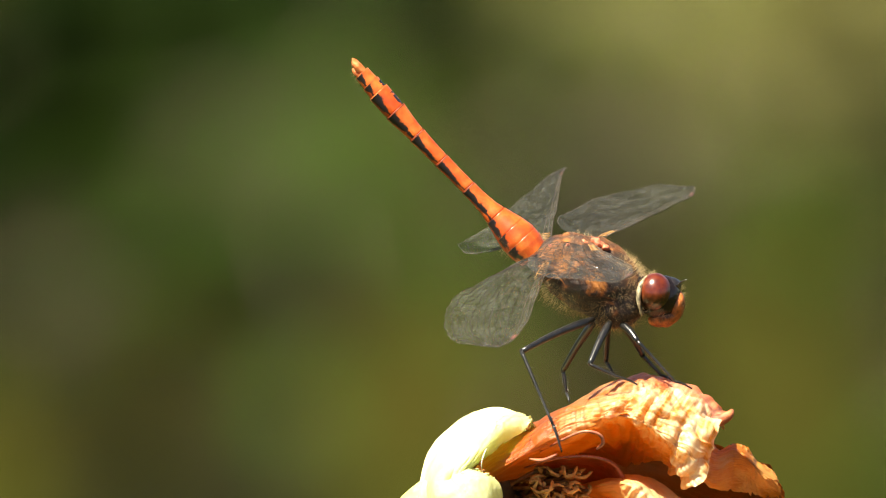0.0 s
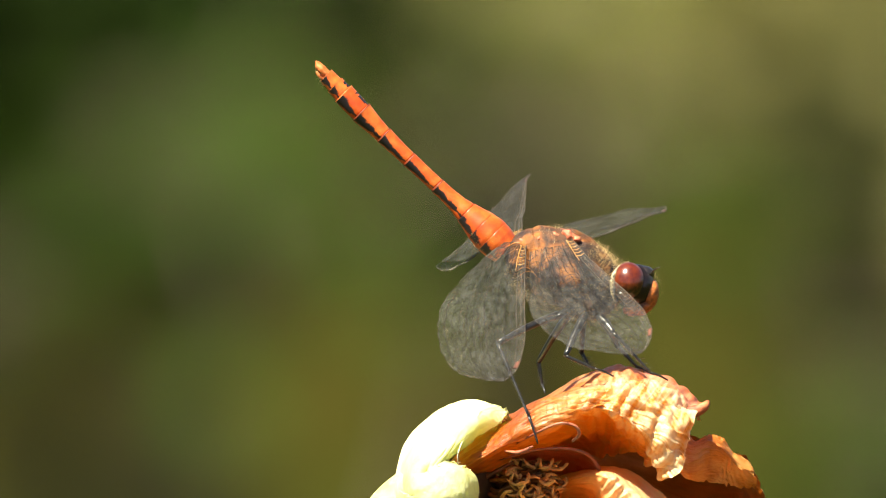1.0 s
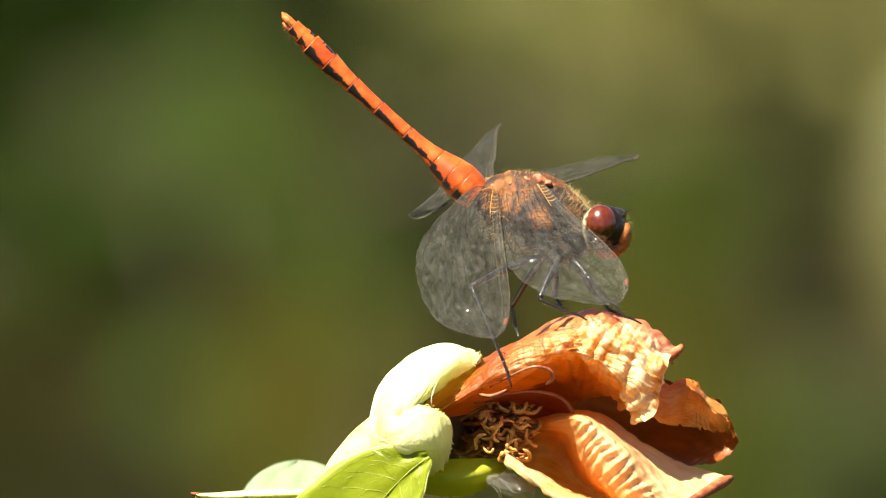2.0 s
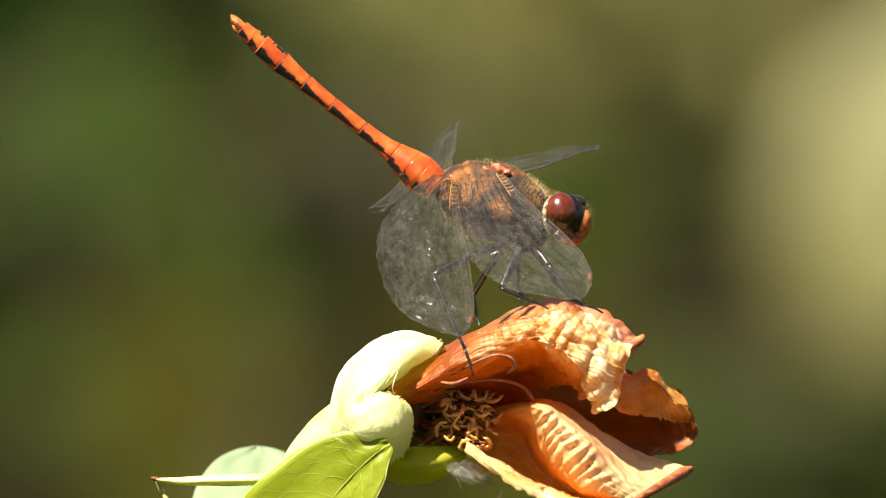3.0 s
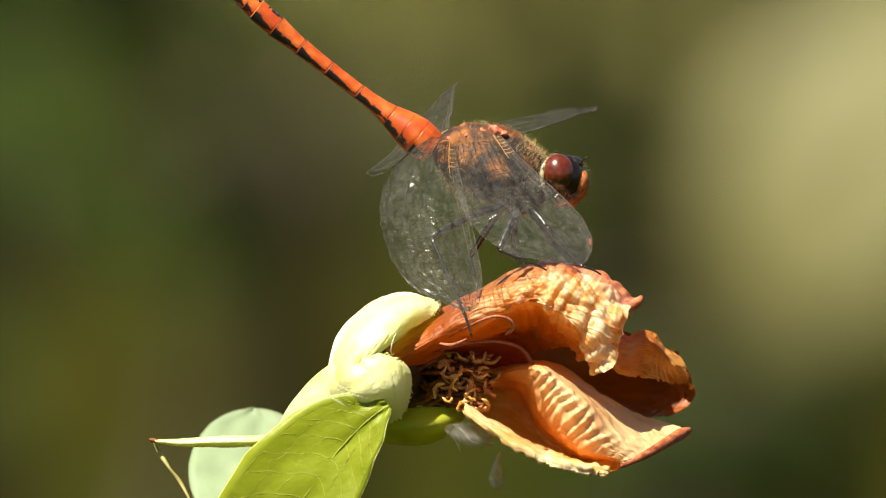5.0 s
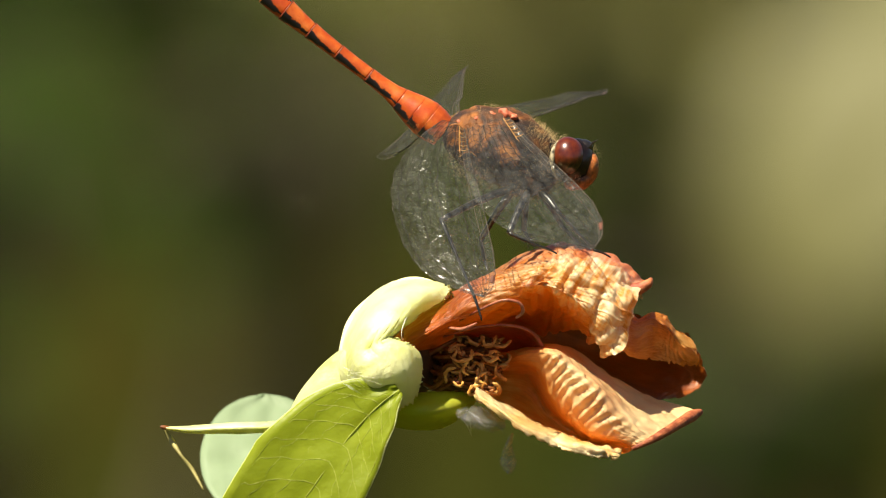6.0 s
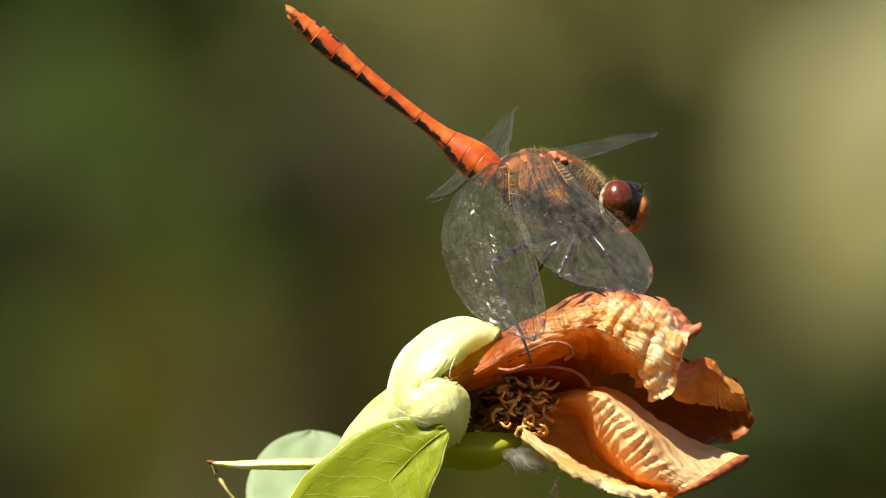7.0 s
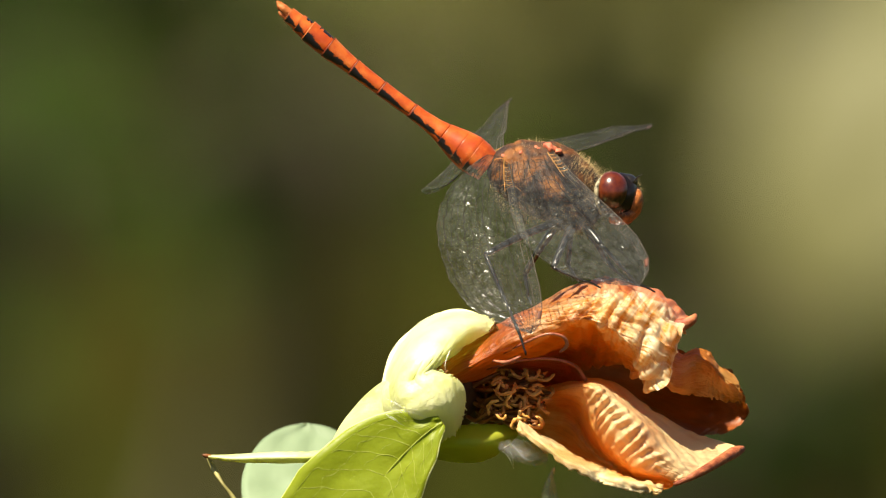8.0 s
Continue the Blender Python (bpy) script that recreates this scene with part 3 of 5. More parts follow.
part("petal", loft([
    [(760, 690, -5), (890, 605, -9), (1000, 556, -12), (1100, 540, -14), (1190, 566, -13), (1228, 606, -10)],
    [(745, 690, -2), (886, 588, -1), (980, 540, -1), (1084, 509, -2), (1172, 532, -2), (1226, 577, -1)],
    [(745, 700, 3), (880, 610, 5.0), (975, 562, 5.5), (1072, 532, 5.4), (1150, 552, 5.2), (1212, 604, 4)],
    [(750, 710, 4.5), (870, 642, 7.5), (950, 600, 8.2), (1040, 572, 7.6), (1118, 598, 7.2), (1200, 648, 5.2)],
    [(752, 712, 4.5), (870, 650, 7), (955, 610, 7.4), (1040, 588, 6.4), (1112, 622, 6.8), (1190, 690, 5.6)],
    [(755, 718, 2.5), (880, 662, 2.5), (960, 632, 1), (1046, 614, -2), (1112, 640, 2), (1172, 700, 4.5)],
    [(765, 720, -1), (890, 676, -3), (970, 660, -6), (1050, 656, -8), (1108, 668, -5), (1164, 700, 1)],
], 200, 150, 1.0, 0.62, 0, 0.9, 3), M_PETAL, flower, "crumpled orange-brown petal arching over the top")
part("petal", loft([
    [(1190, 590, 2), (1212, 642, 1.0), (1240, 631, -0.5), (1268, 640, -1), (1284, 662, -1.5), (1312, 688, -2)],
    [(1180, 636, 4), (1208, 664, 3), (1240, 652, 1.2), (1266, 660, 0.8), (1286, 682, 0), (1320, 706, -1)],
    [(1170, 680, 4), (1204, 700, 3.4), (1238, 692, 0.4), (1264, 694, -0.4), (1284, 706, -1), (1322, 720, -1.4)],
    [(1176, 690, 1), (1206, 712, 1), (1238, 716, -0.6), (1264, 720, -1.6), (1286, 724, -2.4), (1318, 728, -2.4)],
], 100, 56, 0.7, 0.28, 0, 0.4, 11), M_PETAL_CURL, flower, "curled glowing orange petal edge")
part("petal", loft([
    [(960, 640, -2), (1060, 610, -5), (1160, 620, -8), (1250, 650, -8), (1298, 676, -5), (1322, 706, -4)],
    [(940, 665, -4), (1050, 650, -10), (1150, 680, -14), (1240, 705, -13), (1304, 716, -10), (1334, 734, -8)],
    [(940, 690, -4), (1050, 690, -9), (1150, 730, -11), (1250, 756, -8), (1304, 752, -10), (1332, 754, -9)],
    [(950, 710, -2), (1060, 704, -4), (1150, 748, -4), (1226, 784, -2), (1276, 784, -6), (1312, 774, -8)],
], 80, 50, 0.6, 0.25, 0, 0.6, 17), M_PETAL_BACK, flower, "rust-brown hollow petal darkened for the shade inside it")
part("petal", loft([
    [(955, 700, -3), (1046, 683, -4), (1100, 693, -4), (1160, 740, -3.5), (1236, 780, -2), (1322, 810, 1)],
    [(955, 704, -1), (1054, 688, 4.5), (1104, 718, 5.8), (1146, 760, 6.8), (1194, 810, 6.8), (1258, 848, 6.4)],
    [(952, 710, -1), (1044, 698, 6.5), (1084, 736, 7.6), (1122, 780, 8.6), (1166, 828, 8.6), (1224, 862, 8.2)],
    [(948, 722, -1), (1030, 720, 4.2), (1056, 766, 4.8), (1090, 812, 5.8), (1138, 850, 7.4), (1200, 870, 8.2)],
    [(944, 744, -3), (1016, 752, -1.5), (1052, 806, -0.5), (1098, 842, 1.5), (1146, 866, 4.5), (1194, 874, 7.5)],
    [(932, 764, 0), (1004, 806, 1), (1056, 838, 3), (1100, 856, 5), (1142, 872, 7), (1184, 878, 8)],
    [(926, 768, 6), (1000, 813, 9.5), (1058, 846, 11), (1100, 862, 11.5), (1142, 877, 11), (1176, 884, 9.5)],
], 190, 110, 0.35, 0.22, 0.22, 0.5, 23, 16), M_PETAL_LOW, flower, "pale orange trough-shaped petal with cross wrinkles")
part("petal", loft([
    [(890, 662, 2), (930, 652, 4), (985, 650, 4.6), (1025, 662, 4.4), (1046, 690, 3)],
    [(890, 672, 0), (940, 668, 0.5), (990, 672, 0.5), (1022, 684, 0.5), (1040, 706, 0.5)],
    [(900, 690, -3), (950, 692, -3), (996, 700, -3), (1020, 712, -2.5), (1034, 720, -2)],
], 40, 20, 0.5, 0.2, 0, 0.3, 83), M_PETAL_BACK, flower, "small rust-brown inner petal darkened for the shade under the lip")
tube_part("petal_tip", [at(1196, 592, 3), at(1218, 590, 3), at(1234, 582, 3), at(1240, 574, 2.5)], [0.0006, 0.0006, 0.00045, 0.0002], M_TIP, flower, "reddish curled petal tip", 14, 12)
tube_part("petal_tip", [at(1200, 874, 8.2), at(1240, 856, 7.4), at(1282, 832, 5), at(1306, 818, 2.5), at(1322, 811, 1.2)], [0.0002, 0.0004, 0.0005, 0.0006, 0.0003], M_TIP, flower, "reddish curled petal tip", 12, 10)
thicken(part("petal_rim", loft([
    [(926, 758, 4.5), (1004, 806, 8), (1066, 840, 10.5), (1120, 862, 11), (1180, 876, 9.6)],
    [(924, 767, 7.2), (1000, 820, 11.3), (1062, 853, 13), (1118, 872, 13), (1178, 884, 10.8)],
    [(922, 776, 7.2), (994, 832, 11.4), (1058, 864, 13.2), (1116, 882, 13.2), (1174, 890, 11)],
], 60, 12, 0.4, 0.4, 0, 0.6, 71), M_PETAL_RIM, flower, "pale rolled rim of the lower petal"), 0.12)
thicken(part("sepal", loft([
    [(712, 745, -6), (732, 655, -9), (790, 592, -10), (845, 580, -8), (878, 592, -4)],
    [(694, 744, -3), (714, 645, -5.5), (770, 588, -6.5), (830, 572, -5), (882, 588, -1.5)],
    [(684, 738, 1), (706, 640, -2), (756, 589, -2.5), (815, 568, -1.5), (884, 588, 1)],
], 40, 20, 0.3, 0.06, 0, 0.3, 29), M_SEPAL, flower, "fleshy pale green sepal behind the petals"), 0.7)
thicken(part("sepal", loft([
    [(700, 655, -2.5), (756, 589, -3), (815, 568, -2), (860, 574, 0), (886, 587, 1.5)],
    [(694, 692, -1), (738, 626, 6), (790, 598, 7), (835, 592, 5.8), (866, 605, 3.8)],
    [(692, 722, 0), (720, 676, 8.5), (765, 645, 9.6), (796, 634, 9.2), (818, 630, 7.4)],
    [(692, 742, 0), (716, 708, 9.2), (745, 684, 10), (762, 674, 10), (774, 666, 9.6)],
    [(696, 760, 0), (722, 728, 9.6), (760, 706, 10.6), (795, 692, 10.2), (821, 697, 8.8)],
    [(706, 780, 0), (732, 756, 9), (770, 744, 10.3), (804, 738, 9.8), (826, 735, 8.4)],
    [(715, 802, 1), (750, 798, 5), (785, 792, 6.6), (808, 780, 7), (822, 759, 6.6)],
], 60, 66, 0.25, 0.07, 0, 0.7, 37), M_SEPAL, flower, "round fleshy pale green sepals with a ragged rim"), 0.7)
thicken(part("sepal", loft([
    [(760, 778, 1), (820, 772, 3), (870, 770, 3), (922, 772, 2)],
    [(755, 798, 4), (820, 798, 6), (870, 796, 5), (921, 777, 2.4)],
    [(758, 816, 1), (820, 826, 2), (872, 820, 2), (918, 784, 1.6)],
], 34, 18, 0.2, 0.06, 0, 0.2, 41), M_SEPAL_LOW, flower, "pointed green lower sepal"), 0.7)
bm = bmesh.new()
ball(bm, at(742, 724, 1.5), (0.0031, 0.0062, 0.0034), None, 32, 24)
for v in bm.verts:
    v.co += v.normal * 0.0004 * noise.noise(v.co * 260)
part("receptacle", bm, M_SEPAL, flower, "swollen pale green flower base")
# dark ball added to close the hole behind the stamens
bm = bmesh.new()
ball(bm, at(800, 715, -1), (0.0032, 0.0042, 0.0032))
for v in bm.verts:
    v.co += v.normal * 0.0005 * noise.noise(v.co * 900)
part("hole_filler", bm, M_CORE, flower, "dark ball filling the hole behind the stamens")
ROOT = PLACE.inverted() @ Vector((-0.06, 0.04, -0.02))
STEM_MID = at(556, 930, -3)
tube_part("stem", [at(770, 728, 0), at(704, 742, 0), at(655, 766, 0), at(622, 806, -1), at(596, 866, -2), STEM_MID],
          [0.0036, 0.0031, 0.0020, 0.0016, 0.0016, 0.0018], M_STEM, flower, "pale green stem", 30, 14)
tube_part("stem", [STEM_MID.lerp(ROOT, a) + Vector((0.004 * math.sin(a * 7), 0, 0)) for a in np.linspace(0, 1, 9)],
          [0.0018, 0.0018, 0.002, 0.0024, 0.003], M_STEM, flower, "pale green stem", 30, 12)


def build_stamens():
    rng = random.Random(5)
    for i in range(84):
        u0, v0 = rng.uniform(835, 900), rng.uniform(690, 760)
        a = rng.uniform(-0.9, 0.7)
        ln = rng.uniform(40, 95)
        u1, v1 = min(1000, u0 + ln * math.cos(a)), min(768, max(672, v0 + ln * 0.6 * math.sin(a)))
        w0, w1 = rng.uniform(-2, 2), rng.uniform(0, 5.5)
        mid = at((u0 + u1) / 2 + rng.uniform(-14, 14), (v0 + v1) / 2 + rng.uniform(-16, 16), (w0 + w1) / 2 + rng.uniform(-1, 1))
        fil = tube_part("stamen", [at(u0, v0, w0), mid, at(u1, v1, w1)], [0.00022, 0.00017], M_STAMEN, flower, "", 9, 6)
        bm = bmesh.new()
        c = at(u1, v1, w1)
        d = Vector((rng.uniform(-1, 1), rng.uniform(-0.6, 0.6), rng.uniform(-1, 1))).normalized()
        q = d.cross(Vector((0.2, 1, 0.1))).normalized()
        hl = rng.uniform(0.0005, 0.0011)
        tube(bm, spline([c - d * hl, c - d * hl * 0.3 + q * 0.0003, c + d * hl * 0.4 + q * 0.0002, c + d * hl - q * 0.0004], 8),
             [0.00008, 0.00018, 0.00013, 0.00022, 0.00015, 0.00020, 0.00013, 0.00004], 8)
        for vert in bm.verts:
            vert.co += 0.00012 * noise.noise_vector(vert.co * 1800)
        part("anther", bm, M_ANTHER, fil)


build_stamens()
tube_part("style", [at(900, 640, 7), at(935, 622, 9), at(975, 606, 10), at(1004, 610, 10), at(1012, 626, 9.5), at(1000, 638, 9)], [0.00008, 0.00012, 0.00013, 0.00015, 0.00018, 0.00011], M_STYLE, flower, "reddish hooked dry style", 26, 8)
# this tube forms the rim of the small inner petal
tube_part("style", [at(870, 668, 3.5), at(930, 652, 5), at(985, 650, 5.4), at(1025, 662, 5), at(1045, 688, 3.6)], [0.00008, 0.00012, 0.00014, 0.00018, 0.00020], M_STYLE, flower, "reddish rim of the small inner petal", 26, 8)
tube_part("style", [at(880, 652, 7.5), at(905, 655, 8.5), at(930, 645, 9)], [0.0001, 0.0002, 0.0001], M_STYLE, flower, "", 10, 7)


def blade(axis, half, cup, n=44, m=17, narrow=1.0, facing=(0.0, -1, 0.25)):
    """A leaf blade along the axis curve with a fold at the midrib; also gives the curve and sideways directions."""
    pts = [Vector(p) for p in spline(axis, n)]
    bm = bmesh.new()
    rows, sides = [], []
    view = Vector(facing).normalized()
    for i, p in enumerate(pts):
        t = i / (n - 1)
        d = (pts[min(i + 1, n - 1)] - pts[max(i - 1, 0)]).normalized()
        s = d.cross(view).normalized()
        nn = s.cross(d)
        wd = half(t)
        sides.append((s, nn, wd))
        line = []
        for j in range(m):
            x = 2 * j / (m - 1) - 1
            h = cup * abs(x) ** 1.5 * wd + 0.0003 * noise.noise(Vector((t * 7, x * 3, 2)))
            line.append(bm.verts.new(p + s * x * wd * (narrow if x < 0 else 1) + nn * h))
        rows.append(line)
    for i in range(n - 1):
        for j in range(m - 1):
            bm.faces.new((rows[i][j], rows[i + 1][j], rows[i + 1][j + 1], rows[i][j + 1]))
    return bm, pts, sides


def build_leaves():
    axis = [at(790, 760, 10.5), at(752, 788, 10.5), at(700, 840, 10), at(640, 920, 10), at(566, 1020, 9), at(500, 1140, 5)]
    half = lambda t: float(np.interp(t, [0, 0.1, 0.2, 0.4, 0.6, 0.8, 0.92, 1], [0.0008, 0.0020, 0.0034, 0.0055, 0.0068, 0.0062, 0.0034, 0.0001]))
    bm, pts, sides = blade(axis, half, 0.10, narrow=0.72)
    lf = thicken(part("leaf", bm, M_LEAF, flower, "bright green leaf with yellowish veins"), 0.18)
    bm = bmesh.new()
    tube(bm, [p - Vector((0, 0.00008, 0)) for p in pts], list(np.linspace(0.00006, 0.00003, len(pts))), 6)
    part("midrib", bm, M_VEIN, lf)
    rng = random.Random(3)

    def on_leaf(a, x, lift=0.00010):
        """A place on the blade: a along, x across from -1 to 1."""
        f = min(len(pts) - 1.001, max(0.0, a * (len(pts) - 1)))
        k, r = int(f), f - int(f)
        (s0, n0, w0), (s1, n1, w1) = sides[k], sides[k + 1]
        s, nn, wd = s0.lerp(s1, r), n0.lerp(n1, r), w0 + (w1 - w0) * r
        h = 0.10 * abs(x) ** 1.5 * wd + 0.0003 * noise.noise(Vector((a * 7, x * 3, 2)))
        return pts[k].lerp(pts[k + 1], r) + s * x * wd * (0.72 if x < 0 else 1) + nn * (h + lift)

    def vein(trail, r0, r1):
        bm = bmesh.new()
        n = 4 * len(trail)
        tube(bm, spline([on_leaf(a, x, 0.00009) for a, x in trail], n), list(np.linspace(r0, r1, n)), 5)
        part("vein", bm, M_VEIN, lf)
    for sgn in (-1, 1):
        for i in range(9):
            a0 = 0.10 + 0.085 * i
            trail = [(a0 + 0.16 * x ** 1.4 + rng.uniform(-0.006, 0.006), sgn * x) for x in (0.0, 0.15, 0.3, 0.45, 0.6, 0.75, 0.86)]
            trail.append((a0 + 0.02 + 0.20, sgn * 0.88))
            vein(trail, 0.000036, 0.000016)
            for k in (2, 4):
                a, x = trail[k]
                vein([(a, x), (a + 0.03, x + sgn * 0.02), (a + 0.055, x + sgn * rng.uniform(0.0, 0.12)), (a + 0.08, x + sgn * 0.03)], 0.000022, 0.000012)
    for sgn in (-1, 1):
        bm = bmesh.new()
        tube(bm, [on_leaf(a, sgn * 0.995, 0) for a in np.linspace(0.02, 0.98, 60)], 0.00009, 6)
        part("leaf_margin", bm, M_STEM, lf)
    # the round leaf behind, out of focus
    bm, pts, sides = blade([at(552, 763, -30), at(549, 838, -26), at(545, 912, -22), at(540, 990, -18)],
                           lambda t: 0.0060 * max(0.0004, 1 - (2 * t - 1) ** 2) ** 0.5, 0.04, 160, facing=(0.0, -1, 0.5))
    thicken(part("leaf", bm, M_PALE_LEAF, flower, "round bluish-green leaf behind the stem"), 0.2)
    tube_part("leaf_stalk", [at(640, 900, -21), at(625, 880, -14), at(600, 866, -3)], 0.0004, M_STEM, flower, "", 8, 6)
    # narrow yellowish leaf edge with a dry thread
    thicken(part("narrow_leaf", loft([
        [(374, 816, 4), (420, 816, 4), (480, 813, 5), (560, 812, 6), (600, 808, 4)],
        [(373, 818, 5), (420, 822, 5.5), (480, 821, 6.5), (560, 821, 7), (600, 820, 5)],
        [(374, 820, 4.4), (420, 827, 4.6), (480, 829, 5), (560, 830, 6), (600, 830, 4)],
    ], 30, 8, 0.1, 0.05, 0, 0.2, 51), M_SEPAL, flower, "narrow pale yellow leaf with a dry tip"), 0.2)
    tube_part("leaf_tip", [at(380, 818, 4.8), at(372, 817, 4.9), at(366, 815, 5)], [0.0002, 0.00024, 0.0001], M_STAMEN, flower, "shrivelled brown leaf tip", 8, 8)
    tube_part("thread", [at(374, 819, 4), at(386, 842, 4), at(402, 868, 5), at(420, 892, 5), at(440, 930, 6)], [0.0001, 0.0003, 0.00014, 0.00022, 0.0001], M_THREAD, flower, "dry brown thread hanging from the leaf tip", 24, 6)


build_leaves()


def build_fringe():
    """Torn pale fibres along the rims of the sepals."""
    rng = random.Random(15)
    rims = [[(774, 668, 10), (800, 676, 10), (818, 692, 9.2), (826, 716, 9), (826, 738, 8.6), (822, 758, 7)],
            [(866, 603, 4), (878, 596, 3), (886, 588, 1.8)], [(792, 640, 9.4), (806, 632, 8.6), (822, 628, 7.4)]]
    for rim, count in zip(rims, (40, 14, 9)):
        for p in spline(rim, count):
            a = Vector(at(*p)) + Vector((rng.gauss(0, 0.0001), 0.0003, rng.gauss(0, 0.0001)))
            d = Vector((rng.uniform(0.1, 1), rng.uniform(-0.6, 0.3), rng.uniform(-0.7, 0.7))).normalized() * rng.uniform(0.00015, 0.0005)
            tube_part("fibre", [a - d * 0.3, a + d * 0.5 + Vector((0, 0, 0.0001)), a + d], [rng.uniform(0.00005, 0.00014), 0.00003], M_STAMEN if rng.random() < 0.35 else M_SEPAL, flower, "", 4, 5)


build_fringe()
thicken(part("dry_skin", loft([
    [(890, 795, 5), (930, 790, 6), (975, 808, 6)],
    [(890, 810, 7), (930, 822, 8), (976, 826, 7)],
    [(905, 826, 5), (940, 836, 6), (972, 838, 5)]], 22, 16, 0.6, 0.4, 0, 0.7, 61), M_SKIN, flower, "clear papery shred"), 0.05)
thicken(part("dry_skin", loft([
    [(984, 842, 5), (972, 862, 5), (966, 890, 4), (972, 912, 4)],
    [(988, 842, 6), (980, 864, 7), (978, 890, 6), (980, 914, 5)],
    [(992, 842, 5), (990, 866, 5), (992, 890, 4), (990, 912, 4)]], 22, 12, 0.5, 0.4, 0, 0.5, 67), M_SKIN, flower, "clear papery shred hanging down"), 0.05)


def build_web():
    """A few torn strands of web where the leaf meets the sepals, and below the lower sepal."""
    rng = random.Random(8)
    for i in range(7):
        u0, v0 = rng.uniform(684, 716), rng.uniform(716, 748)
        u1, v1 = u0 + rng.uniform(20, 70), v0 + rng.uniform(2, 26)
        tube_part("web_thread", [at(u0, v0, 10.4), at((u0 + u1) / 2, (v0 + v1) / 2 + rng.uniform(-5, 6), 11.4), at(u1, v1, 10.9)], 0.000012, M_WEB, flower, "", 8, 4)
    for i in range(9):
        u0, v0 = rng.uniform(885, 940), rng.uniform(790, 806)
        tube_part("web_thread", [at(u0, v0, 4), at(u0 + 18, v0 + rng.uniform(8, 26), 6), at(u0 + rng.uniform(20, 60), v0 + rng.uniform(16, 40), 6)], 0.000012, M_WEB, flower, "", 8, 4)
    tube_part("web_thread", [at(812, 622, 8.2), at(802, 640, 10), at(796, 660, 10.6), at(798, 676, 10.2)], [0.00002, 0.00004, 0.00003, 0.00002], M_WEB, flower, "", 10, 4)


build_web()

# ---- dragonfly ----
PIVOT = at(1015, 450, 0)
AX, AY, AZ = Vector((1, 0, 0)), Vector((0, 1, 0)), Vector((0, 0, 1))
dragonfly = thing("dragonfly", PLACE @ Matrix.Translation(PIVOT), "red darter dragonfly with clear wings perched on a withered blossom", "dragonfly")


def on(u, v, w=0.0):
    return at(u, v, w, PIVOT)


def turned(degrees):
    """Turn in the plane of the view, clockwise."""
    return Euler((0, radians(degrees), 0)).to_matrix()


def hairs(name, centre, radii, axis, count, length, parent, seed, keep):
    rng = random.Random(seed)
    bm = bmesh.new()
    made = 0
    while made < count:
        d = Vector((rng.gauss(0, 1), rng.gauss(0, 1), rng.gauss(0, 1))).normalized()
        if not keep(d):
            continue
        p = centre + axis @ Vector((d.x * radii[0], d.y * radii[1], d.z * radii[2]))
        n = (axis @ Vector((d.x / radii[0], d.y / radii[1], d.z / radii[2]))).normalized()
        n = (n + Vector((rng.gauss(0, 0.3), rng.gauss(0, 0.3), rng.gauss(0, 0.3)))).normalized()
        ln = length * rng.uniform(0.5, 1.2)
        s = n.cross(Vector((0.3, 0.5, 0.8))).normalized() * 0.000009
        t = n.cross(s).normalized() * 0.000009
        a = [bm.verts.new(p - n * 0.0002 + s), bm.verts.new(p - n * 0.0002 - s), bm.verts.new(p - n * 0.0002 + t)]
        e = bm.verts.new(p + n * ln)
        for i in range(3):
            bm.faces.new((a[i], a[(i + 1) % 3], e))
        made += 1
    return tagged(part(name, bm, M_HAIR, parent), kind="stuff")


